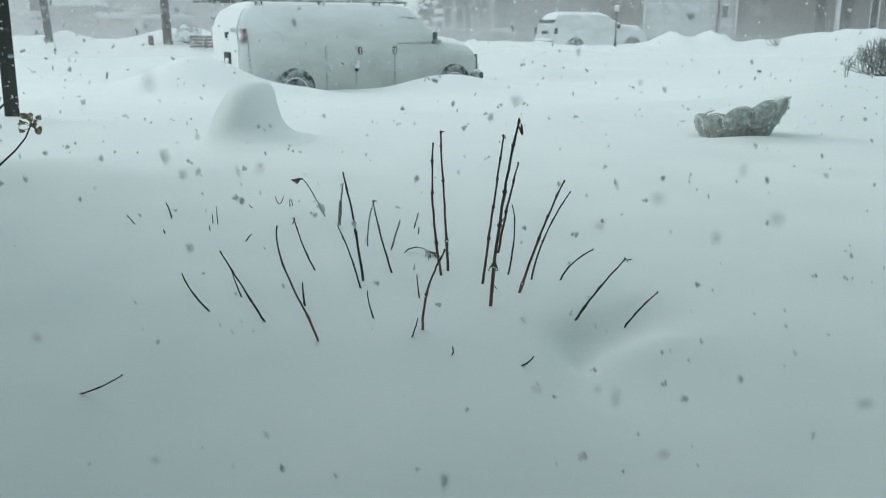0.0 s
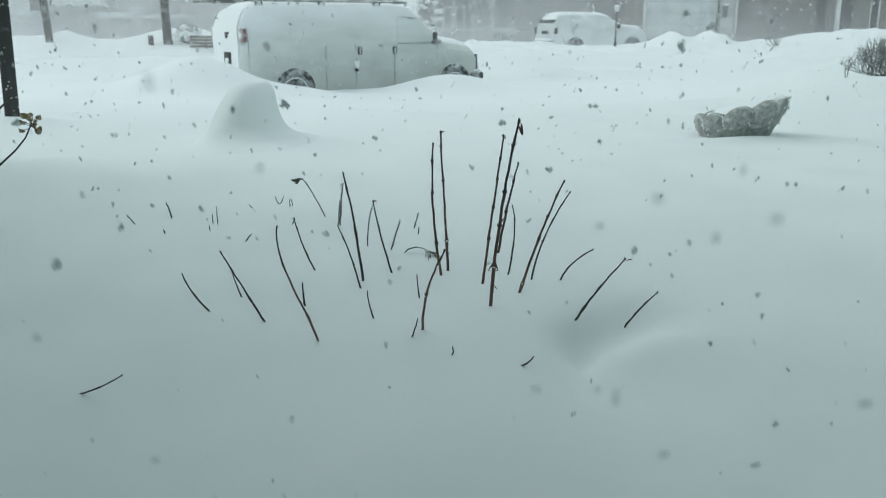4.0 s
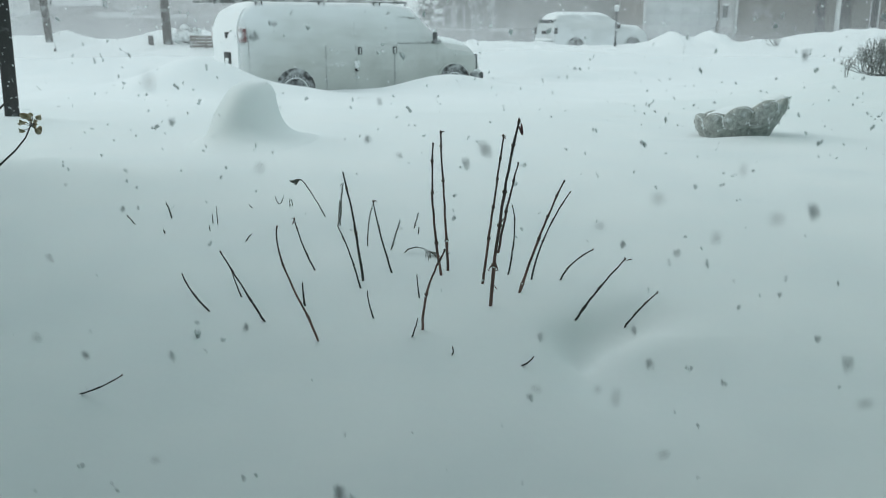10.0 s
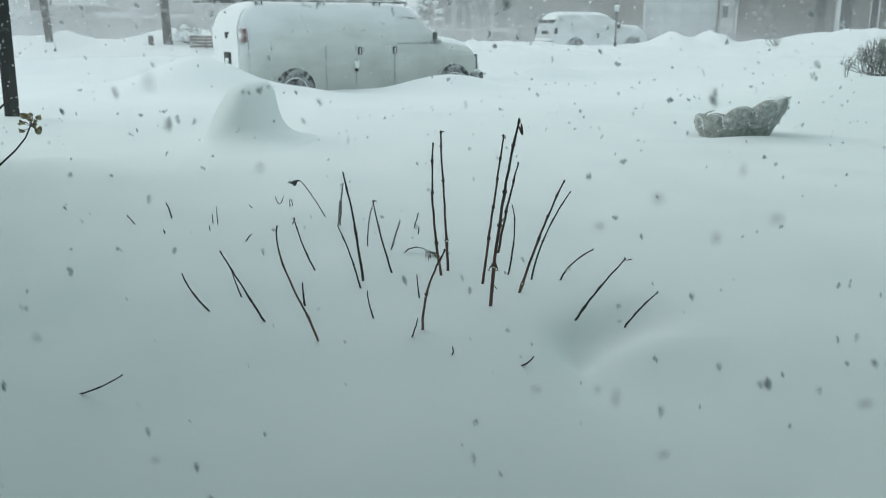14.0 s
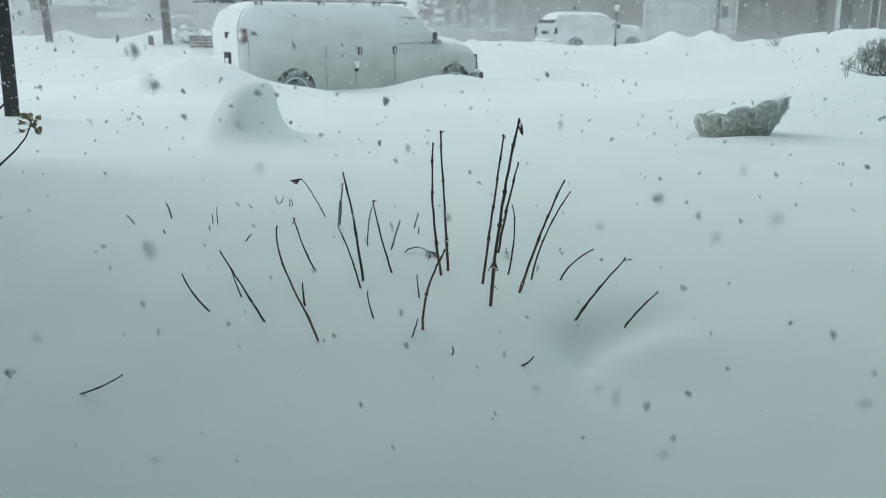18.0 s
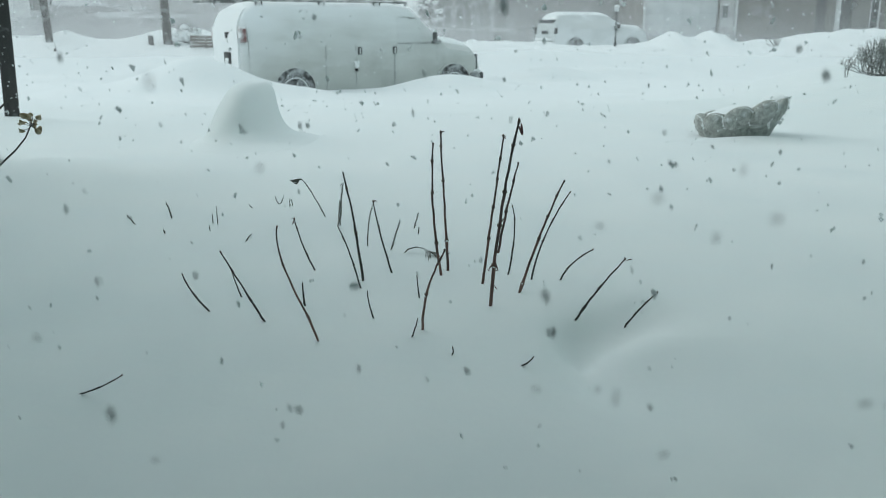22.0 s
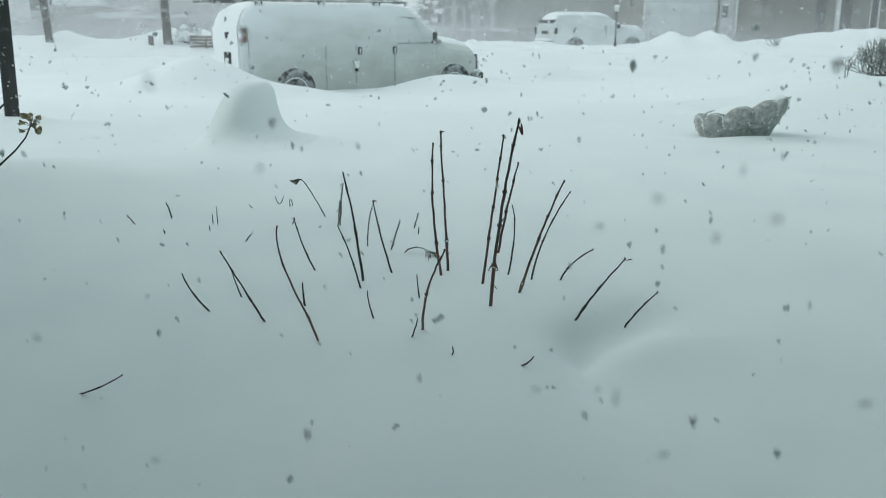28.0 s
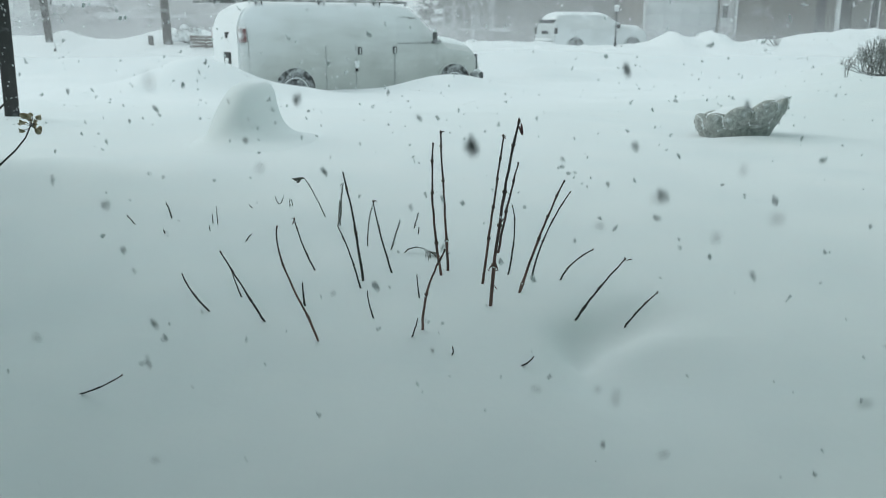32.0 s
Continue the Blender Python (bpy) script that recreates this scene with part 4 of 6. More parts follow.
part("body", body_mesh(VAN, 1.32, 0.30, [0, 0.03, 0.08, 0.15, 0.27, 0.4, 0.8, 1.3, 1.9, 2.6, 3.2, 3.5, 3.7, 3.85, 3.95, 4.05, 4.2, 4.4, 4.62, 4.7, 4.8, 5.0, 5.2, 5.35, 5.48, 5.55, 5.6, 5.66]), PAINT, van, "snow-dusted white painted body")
for x in (1.09, 4.93):
    # disc on the uncut flank, its dark colour stands for the shaded well
    part("wheel_shade_disc", disc_bm(0.46, 0.03), WELL, van, "dark disc standing for the shaded wheel opening", at=pose(x, -0.975 if x < 3 else -0.96, 0.40))
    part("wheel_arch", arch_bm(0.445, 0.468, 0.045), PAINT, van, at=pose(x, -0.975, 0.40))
    wheel_on(van, x, -1.03, 0.37)
    wheel_on(van, x, 0.85, 0.37)
for name, x0, x1 in (("side_door", 1.80, 2.465), ("side_door", 2.485, 3.38), ("front_door", 3.42, 4.49)):
    part("door_gap", panel(VAN, 1.32, x0 - 0.011, x1 + 0.011, 0.34, 1.285, 0.005, 0.008), GAP, van)
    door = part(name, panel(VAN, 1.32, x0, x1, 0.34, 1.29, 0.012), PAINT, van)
    if name == "side_door":
        part("hinge_snow", blob((x0 + 0.66 if x0 < 2 else x0 + 0.03, -1.025, 0.90), (0.024, 0.015, 0.075), div=2, rough=0.3, seed=int(x0 * 9)), DRIFT, door)
for x in (2.57, 3.41):
    handle = part("door_handle", box(x - 0.045, x + 0.045, -1.035, -1.012, 1.085, 1.245, 0.02), RACK, van, "dark recessed door handle")
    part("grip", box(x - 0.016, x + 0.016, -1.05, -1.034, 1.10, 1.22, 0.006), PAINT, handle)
part("latch", box(2.44, 2.52, -1.035, -1.014, 0.74, 0.80, 0.01), BLACK, van)
part("latch_snow", blob((2.48, -1.03, 0.86), (0.030, 0.018, 0.06), div=2, rough=0.3, seed=3), DRIFT, van)
part("belt_seam", panel(VAN, 1.32, 3.48, 4.50, 1.298, 1.318, 0.014), GAP, van)
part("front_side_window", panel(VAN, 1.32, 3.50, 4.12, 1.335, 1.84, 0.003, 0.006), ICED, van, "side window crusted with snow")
part("window_seal", panel(VAN, 1.32, 3.60, 3.82, 1.855, 1.868, 0.012), GAP, van)
part("window_seal", panel(VAN, 1.32, 3.80, 3.98, 1.825, 1.85, 0.012), GAP, van)
part("rear_corner_seam", panel(VAN, 1.32, 0.145, 0.152, 0.60, 1.60, 0.010), GAP, van)
mirror = part("side_mirror", box(4.32, 4.41, -1.17, -1.07, 1.35, 1.55, 0.035), RACK, van, "dark door mirror rimed with snow")
part("mirror_arm", box(4.36, 4.54, -1.10, -0.97, 1.30, 1.36, 0.02), RACK, mirror)
part("mirror_snow", blob((4.36, -1.12, 1.565), (0.05, 0.06, 0.03), div=2, rough=0.15, seed=8), DRIFT, mirror)
part("tail_light", box(-0.005, 0.125, -0.992, -0.80, 1.36, 1.66, 0.02), LAMP_RED, van, "red tail light half covered with snow")
part("tail_light", box(-0.005, 0.075, 0.80, 0.985, 1.36, 1.66, 0.02), LAMP_RED, van)
part("rear_door_crust", rear_crust(), DRIFT, van, "wind-packed snow plastered on the rear doors")
part("lamp_snow", blob((0.05, -0.965, 1.64), (0.07, 0.035, 0.05), div=2, rough=0.25, seed=12), DRIFT, van)
plate = part("plate_recess", box(-0.055, 0.02, -0.36, 0.02, 0.93, 1.16, 0.01), BLACK, van, "dark plate recess filled with snow")
part("plate_snow", blob((-0.05, -0.16, 0.98), (0.03, 0.13, 0.07), div=2, rough=0.15, seed=2), DRIFT, plate)
part("rear_handle", box(-0.06, 0.02, -0.30, -0.12, 1.52, 1.56, 0.008), BLACK, van)
part("rear_handle", box(-0.06, 0.02, -0.20, -0.14, 1.44, 1.53, 0.008), BLACK, van)
part("rear_bumper", box(-0.10, 0.06, -0.95, 0.95, 0.42, 0.62, 0.03), BLACK, van)
part("headlight", box(5.50, 5.62, -0.935, -0.70, 0.66, 1.04, 0.02), LAMP_CLEAR, van, "dark headlight rimmed with snow")
part("headlight", box(5.44, 5.62, 0.70, 0.955, 0.68, 1.04, 0.02), LAMP_CLEAR, van)
part("grille", box(5.60, 5.69, -0.68, 0.68, 0.66, 0.88, 0.02), BLACK, van)
part("front_bumper", box(5.30, 5.78, -0.965, 0.965, 0.46, 0.64, 0.04), RACK, van, "dark grey front bumper")
part("bumper_snow", blob((5.60, -0.66, 0.655), (0.20, 0.36, 0.07), div=2, rough=0.12, seed=9), DRIFT, van)
rack = part("roof_rack", tube([(-0.42, -0.74, 2.17), (3.86, -0.74, 2.17)], 0.014, 8), RACK, van, "black roof rack rail with snow along it")
part("rail", tube([(-0.42, 0.74, 2.17), (3.86, 0.74, 2.17)], 0.020, 8), RACK, rack)
part("rail", tube([(-0.42, -0.74, 2.205), (3.70, -0.74, 2.205), (3.88, -0.74, 2.13)], 0.008, 8), RACK, rack)
for x in (-0.40, 0.42, 0.55, 1.78, 1.9, 3.05, 3.2, 3.82):
    part("rack_foot", box(x - 0.013, x + 0.013, -0.755, -0.725, 2.09, 2.16, 0.004), RACK, rack)
for x in (-0.40, 0.48, 1.84, 3.12, 3.82):
    part("cross_bar", box(x - 0.025, x + 0.025, -0.74, 0.74, 2.15, 2.185, 0.006), RACK, rack)
tagged(part("snow_blanket", snow_on(VAN, 0.02, 4.3, 0.07), DRIFT, at=AT_VAN), "thick smooth snow lying on the van roof", "snow")
tagged(part("snow_blanket", snow_on(VAN, 3.75, 5.62, 0.12), DRIFT, at=AT_VAN), "thick smooth snow over windshield and bonnet", "snow")

# the white car further down the road
CAR = [(0.0, 1.25, 0.90, 0.80), (0.06, 1.50, 0.94, 0.76), (0.30, 1.82, 0.97, 0.74), (0.7, 1.88, 0.98, 0.75), (2.6, 1.86, 0.98, 0.75), (3.0, 1.76, 0.98, 0.74), (3.75, 1.36, 0.97, 0.78),
       (4.0, 1.31, 0.96, 0.82), (4.7, 1.26, 0.94, 0.80), (4.98, 1.14, 0.90, 0.76), (5.08, 0.82, 0.84, 0.70)]
AT_CAR = pose(5.26 - 0.98 * 0.407, 40.8 + 0.98 * 0.914, 0.25, 0, 0, 24) @ Matrix.Diagonal((1.05, 1, 1, 1))
car = empty("suv", AT_CAR, "white family car parked in deep snow, plastered with snow", "car")
part("body", body_mesh(CAR, 1.12, 0.28, [0, 0.03, 0.06, 0.15, 0.3, 0.5, 0.7, 1.2, 1.8, 2.3, 2.6, 2.8, 3.0, 3.3, 3.75, 4.0, 4.4, 4.7, 4.85, 4.98, 5.08]), PAINT_2, car, "snow-plastered white body")
for x in (1.05, 4.15):
    # the same dark disc in place of a real opening
    part("wheel_shade_disc", disc_bm(0.45, 0.03), WELL, car, at=pose(x, -0.96 if x < 3 else -0.94, 0.40))
    part("wheel_arch", arch_bm(0.43, 0.47, 0.06), PAINT_2, car, at=pose(x, -0.95, 0.40))
    wheel_on(car, x, -1.00, 0.38, False)
    wheel_on(car, x, 0.83, 0.38, False)
part("rear_window", box(0.03, 0.24, -0.70, 0.70, 1.46, 1.62, 0.02), DARK_GLASS, car, "dark strip of rear window above the snow")
part("tail_light", box(-0.01, 0.12, -0.96, -0.84, 0.98, 1.26, 0.02), BLACK, car, "dark tail light")
part("tail_light", box(-0.01, 0.12, 0.80, 0.96, 0.92, 1.28, 0.02), BLACK, car)
part("plate_recess", box(-0.025, 0.05, -0.28, 0.28, 0.96, 1.12, 0.01), BLACK, car)
part("rear_bumper", box(-0.14, 0.06, -0.92, 0.92, 0.52, 0.62, 0.03), PAINT_2, car)
part("bumper_snow", blob((-0.05, 0, 0.70), (0.14, 0.85, 0.09), div=2, rough=0.08, seed=3), DRIFT, car)
part("side_mirror", box(3.18, 3.32, -1.16, -0.96, 1.22, 1.42, 0.03), BLACK, car, "dark door mirror")
part("side_window", panel(CAR, 1.12, 0.9, 2.9, 1.20, 1.62, 0.006), ICED, car, "side windows crusted with snow")
tagged(part("snow_blanket", snow_on(CAR, 0.08, 3.4, 0.12), DRIFT, at=AT_CAR), "snow piled on the white car's roof", "snow")
tagged(part("snow_blanket", snow_on(CAR, 3.2, 5.06, 0.10), DRIFT, at=AT_CAR), "snow over the white car's bonnet", "snow")

# ---------------------------------------------------------------- across the street: lamp, pole, tree, bench, marker
lamp = empty("lamp_post", pose(5.37, 27.2, snow_at(5.37, 27.2)), "slim black yard lamp post with a snow-capped globe", "lamp post")
part("pole", lathe([(0.045, -0.3), (0.045, 0.1), (0.028, 0.16), (0.026, 1.02), (0.05, 1.05)], 14), IRON, lamp)
part("globe", lathe([(0.05, 1.05), (0.07, 1.08), (0.080, 1.13), (0.070, 1.19), (0.045, 1.21)], 18), MILK, lamp, "frosted lantern globe")
part("cap_snow", blob((0, 0, 1.215), (0.085, 0.085, 0.04), div=2, rough=0.1, seed=2), DRIFT, lamp)

tree = empty("street_tree", pose(-8.36, 26.5, snow_at(-8.36, 26.5)), "bare grey tree trunk rising from a snowbank", "tree")
part("trunk", tube([(0.02, 0, -0.3), (0, 0, 0.2), (-0.02, 0, 1.2), (0.0, 0, 2.6), (0.05, 0.05, 4.2), (0.1, 0.1, 5.5)], [0.15, 0.138, 0.128, 0.118, 0.09, 0.05], 12, rough=0.06, seed=2), BARK, tree)
for i in range(7):
    r4 = random.Random(i + 20)
    a, h = r4.uniform(0, 6.28), 2.9 + i * 0.35
    d = Vector((math.cos(a), math.sin(a), 0.9)) * r4.uniform(0.7, 1.3)
    part("limb", tube([(0.03, 0.02, h), Vector((0.03, 0.02, h)) + d * 0.5 + Vector((0, 0, -0.06)), Vector((0.03, 0.02, h)) + d], [0.045, 0.03, 0.01], 7, rough=0.1, seed=i), BARK, tree)

POLE_X = -11.86
pole = empty("utility_pole", pose(POLE_X, 26.3, snow_at(POLE_X, 26.3), 0, -2.2, 0), "grey weathered pole with a small metal box", "pole")
part("shaft", tube([(0, 0, -0.3), (0, 0, 1.5), (-0.03, 0, 4.0), (-0.05, 0, 6.0)], [0.11, 0.105, 0.095, 0.09], 12, rough=0.03), BARK, pole)
part("meter_box", box(-0.38, -0.09, -0.12, 0.08, 0.92, 1.7, 0.02), SIDING, pole, "grey metal box")
part("bracket", tube([(0.09, 0, 1.32), (0.22, 0, 1.28), (0.22, 0, 1.12), (0.17, 0, 1.06)], 0.02, 7), IRON, pole)

marker = empty("marker_post", pose(-8.76, 26.2, snow_at(-8.76, 26.2), 0, -3, 0), "small dark marker board stuck in the snow", "marker")
part("board", box(-0.075, 0.075, -0.02, 0.02, -0.05, 0.29, 0.008), BARK, marker)
part("stake", box(-0.02, 0.02, 0.022, 0.05, -0.3, 0.25, 0.004), BARK, marker)
part("cap_snow", blob((0, 0.01, 0.30), (0.085, 0.05, 0.025), div=2, rough=0.15, seed=2), DRIFT, marker)

sprig = empty("dry_sprig", pose(-11.18, 25.1, snow_at(-11.18, 25.1)), "thin dry stem with a dark seed head in the snowbank", "dry plant")
part("stem", tube([(0, 0, -0.1), (0.01, 0, 0.1), (0.0, 0, 0.34)], [0.008, 0.007, 0.005], 6, rough=0.1), TWIG, sprig)
part("seed_head", blob((0, -0.02, 0.03), (0.035, 0.03, 0.05), div=2, rough=0.3, seed=4), BARK, sprig, "dark shrivelled seed head")

bench = empty("garden_bench", pose(-6.80, 25.7, snow_at(-6.80, 25.7)), "weathered brown slatted bench back half buried in snow", "bench")
for z in (0.04, 0.13, 0.22, 0.31):
    part("slat", box(-0.66, 0.66, -0.015, 0.015, z, z + 0.074, 0.005), WOOD, bench)
for x in (-0.62, -0.2, 0.2, 0.62):
    part("upright", box(x - 0.03, x + 0.03, 0.017, 0.06, -0.3, 0.38, 0.005), WOOD, bench)
part("slat_snow", blob((0, 0.02, 0.385), (0.64, 0.05, 0.02), div=2, rough=0.15, seed=6), DRIFT, bench)


# ---------------------------------------------------------------- shrubs
def twiggy(name, x, y, spread, high, n, r, label, seed, snow=0, flat=0.0):
    """A bare shrub: many forked twigs out of one stock."""
    rnd = random.Random(seed)
    z0 = snow_at(x, y)
    ob = empty(name, pose(x, y, z0), label, "shrub")
    for i in range(n):
        a, k = rnd.uniform(0, 2 * math.pi), rnd.random() ** 0.6
        end = Vector((math.cos(a) * spread * k, math.sin(a) * spread * k * 0.8, high * math.sqrt(max(0.05, 1 - (k * 0.92) ** 2)) * rnd.uniform(0.7, 1.05)))
        base = Vector((end.x * 0.18, end.y * 0.18, -0.05 + 0.10 * flat * rnd.random()))
        mid = base.lerp(end, 0.5) + Vector((end.x * (0.12 + 0.16 * flat), end.y * 0.12, -(0.04 + 0.20 * flat * k) * high)) + Vector((rnd.uniform(-1, 1), rnd.uniform(-1, 1), rnd.uniform(-1, 1))) * 0.06 * high
        bm = tube([base, base.lerp(mid, 0.5) + Vector((0, 0, 0.02 * high)), mid, mid.lerp(end, 0.5) + Vector((rnd.uniform(-1, 1), 0, rnd.uniform(-1, 1))) * 0.03 * high, end], [r, r * 0.85, r * 0.7, r * 0.5, r * 0.25], 5, rough=0.15, seed=i)
        for f in range(3 + int(3 * flat)):
            o = mid.lerp(end, rnd.uniform(0.0, 0.9))
            e = o + Vector((rnd.uniform(-1, 1) * 0.18 + end.x * 0.12, rnd.uniform(-1, 1) * 0.12, rnd.uniform(0.1, 1) * 0.22)) * high
            tube([o, o.lerp(e, 0.5) + Vector((0, 0, 0.01)), e], [r * 0.5, r * 0.38, r * 0.2], 4, bm)
        part("twig", bm, TWIG, ob)
    for i in range(snow):
        a, k = rnd.uniform(0, 2 * math.pi), rnd.random() ** 0.5
        s = rnd.uniform(0.05, 0.12) * high
        part("snow_clump", blob((math.cos(a) * spread * k, math.sin(a) * spread * k * 0.7, high * rnd.uniform(0.2, 0.85) * (1 - 0.5 * k)), (s * 1.5, s * 1.3, s), div=2, rough=0.12, seed=i), DRIFT, ob)
    return ob


def clipped_shrub(x, y, reach, high, stems, label, seed):
    """A dense bare shrub: stout crooked stems that creep out low from one stock and carry a thicket of upright forked twigs, clipped to a dome."""
    rnd = random.Random(seed)
    ob = empty("bare_shrub", pose(x, y, snow_at(x, y)), label, "shrub")

    def dome(p):
        q = min(1.0, math.hypot(p.x, p.y * 1.2) / (reach * 1.06))
        return high * (1 - 0.55 * q ** 3.0)

    def jit(k):
        return Vector((rnd.uniform(-k, k), rnd.uniform(-k, k), rnd.uniform(-k, k)))

    for i in range(stems):
        a, k = 2 * math.pi * (i + rnd.uniform(-0.4, 0.4)) / stems, rnd.uniform(0.35, 0.92)
        out = Vector((math.cos(a), math.sin(a) * 0.8, 0)) * reach * k
        lift = rnd.uniform(0.10, 0.30) * high if i % 3 else rnd.uniform(0.35, 0.7) * high
        pts = [out * (0.06 + 0.94 * (j / 9) ** 0.9) + Vector((0, 0, -0.02 + lift * math.sin(j / 9 * 1.7) ** 0.8 if j else -0.05)) + jit(0.016) for j in range(10)]
        pts[-1].z = min(pts[-1].z + 0.05, dome(pts[-1]) + 0.03)
        stem = part("stem", tube(pts, [0.0082 - 0.0054 * j / 9 for j in range(10)], 6, rough=0.15, seed=i), TWIG, ob)
        bm = bmesh.new()
        for f in range(8):
            o = pts[rnd.randrange(3, 10)]
            lean_out = Vector((out.x, out.y, 0)).normalized() * rnd.uniform(-0.25, 0.75) + jit(0.4)
            top = o + Vector((lean_out.x * 0.26, lean_out.y * 0.24, 0))
            top.z = o.z + 0.03 + max(0.0, dome(top) * rnd.uniform(0.66, 1.06) - o.z - 0.03)
            m1, m2 = o.lerp(top, 0.35) + jit(0.016), o.lerp(top, 0.7) + jit(0.016)
            tube([o, m1, m2, top], [0.0036, 0.0031, 0.0026, 0.0016], 5, bm)
            for g in range(3):
                s0 = m1.lerp(top, rnd.uniform(0.0, 0.8))
                e = s0 + Vector((rnd.uniform(-0.07, 0.07), rnd.uniform(-0.06, 0.06), rnd.uniform(0.015, 0.10)))
                e.z = min(e.z, dome(e) * 1.08 + 0.01)
                tube([s0, s0.lerp(e, 0.5) + jit(0.008), e], [0.0024, 0.0021, 0.0013], 4, bm)
        part("twig", bm, TWIG, stem)
    return ob


clipped_shrub(5.52, 10.7, 0.55, 0.48, 32, "bare grey-brown twiggy shrub sunk in a snowdrift", 3)
twiggy("bare_shrub", 4.885, 10.45, 0.075, 0.22, 5, 0.007, "small forked bare branch rising from the snow", 5)
twiggy("bare_sapling", 10.02, 26.2, 0.40, 0.95, 11, 0.011, "thin bare saplings in a far snowbank", 8)
twiggy("snowy_shrub", -7.75, 26.6, 0.45, 0.75, 44, 0.008, "low shrub heaped with snow beside the bench", 12, snow=44)


def snowy_tree(x, y, high, spread, seed, label):
    """A small tree whose boughs are loaded with snow."""
    rnd = random.Random(seed)
    z0 = snow_at(x, y)
    ob = empty("snowy_tree", pose(x, y, z0), label, "tree")
    part("trunk", tube([(0, 0, -0.3), (0.03, 0, high * 0.4), (-0.02, 0, high)], [0.08, 0.06, 0.02], 9, rough=0.08), BARK, ob)
    for i in range(46):
        h = high * rnd.uniform(0.15, 0.98)
        a = rnd.uniform(0, 2 * math.pi)
        k = spread * (1.05 - h / high) * rnd.uniform(0.6, 1.1) + 0.1
        d = Vector((math.cos(a) * k, math.sin(a) * k, rnd.uniform(-0.15, 0.25) * k))
        o = Vector((0, 0, h))
        bough = part("bough", tube([o, o + d * 0.5 + Vector((0, 0, 0.05)), o + d], [0.022, 0.015, 0.006], 5, rough=0.1, seed=i), CREVICE, ob)
        bm = bmesh.new()
        for j in range(4):
            p = o + d * rnd.uniform(0.35, 1.05)
            s = rnd.uniform(0.05, 0.12)
            blob((p.x, p.y, p.z + s * 0.5), (s * 1.6, s * 1.5, s * 0.8), bm, 1, 0.25, i * 4 + j)
        part("bough_snow", bm, DRIFT, bough)
    return ob


snowy_tree(-0.95, 47.8, 4.6, 1.6, 4, "small tree with boughs bent under snow")


def rimed_tree(x, y, high, r, seed):
    """A slim bare tree whose bark is plastered with wind-driven snow."""
    rnd = random.Random(seed)
    ob = empty("bare_tree", pose(x, y, snow_at(x, y)), "slim bare tree plastered with wind-driven snow", "tree")
    way = [Vector((rnd.uniform(-0.05, 0.05) * j, 0, -0.3 + (high + 0.3) * j / 6)) for j in range(7)]
    part("trunk", tube(way, [r * (1 - 0.8 * j / 6) for j in range(7)], 9, rough=0.08, seed=seed), RIMED, ob)
    for i in range(13):
        o = way[1].lerp(way[6], 0.12 + 0.85 * i / 13)
        d = Vector((rnd.uniform(-1, 1) * 0.55, rnd.uniform(-0.5, 0.5), rnd.uniform(0.7, 1.2))) * rnd.uniform(0.5, 1.0)
        bm = tube([o, o + d * 0.5 + Vector((0, 0, -0.05)), o + d], [r * 0.4, r * 0.28, r * 0.1], 6, rough=0.1, seed=i)
        for k in range(4):
            q = o + d * rnd.uniform(0.4, 1)
            tube([q, q + Vector((rnd.uniform(-0.25, 0.25), rnd.uniform(-0.2, 0.2), rnd.uniform(0.15, 0.4)))], [r * 0.16, r * 0.06], 4, bm)
        part("limb", bm, RIMED, ob)


for tx, tall, girth, tseed in ((1.70, 4.6, 0.10, 3), (1.98, 3.6, 0.07, 5), (2.72, 4.2, 0.08, 7)):
    rimed_tree(tx, 49.4, tall, girth, tseed)


# ---------------------------------------------------------------- houses across the street
def wall_with(x0, x1, z0, z1, y, thick, holes):
    """A wall facing -y with rectangular openings (x0, x1, z0, z1) through it."""
    xs = sorted({x0, x1, *(h[0] for h in holes), *(h[1] for h in holes)})
    bm = None
    for a, b in zip(xs, xs[1:]):
        cuts = sorted((h[2], h[3]) for h in holes if h[0] <= a and h[1] >= b)
        z = z0
        for c0, c1 in cuts + [(z1, z1)]:
            if c0 > z:
                bm = box(a, b, y, y + thick, z, c0, 0, bm)
            z = max(z, c1)
    return bm


def house(x0, x1, y, high, holes, material, label, deep=8.0):
    """A house with its front wall, side walls, roof and real window openings."""
    ob = empty("house", pose(0, 0, 0), label, "house")
    z0 = 0.2
    part("front_wall", wall_with(x0, x1, z0, high, y, 0.25, holes), material, ob, smooth=False)
    part("side_wall", box(x0, x0 + 0.25, y + 0.254, y + deep, z0, high), material, ob, smooth=False)
    part("side_wall", box(x1 - 0.25, x1, y + 0.254, y + deep, z0, high), material, ob, smooth=False)
    part("back_wall", box(x0 + 0.254, x1 - 0.254, y + deep - 0.25, y + deep, z0, high), material, ob, smooth=False)
    bm = bmesh.new()
    e = 0.5
    v = [bm.verts.new(p) for p in ((x0 - e, y - e, high), (x1 + e, y - e, high), (x1 + e, y + deep + e, high), (x0 - e, y + deep + e, high), (x0 - e, y + deep / 2, high + 2.4), (x1 + e, y + deep / 2, high + 2.4))]
    for f in ((0, 1, 5, 4), (2, 3, 4, 5), (0, 4, 3), (1, 2, 5), (3, 2, 1, 0)):
        bm.faces.new([v[i] for i in f])
    part("roof", bm, DRIFT, ob, "snow-covered gable roof", smooth=False)
    return ob


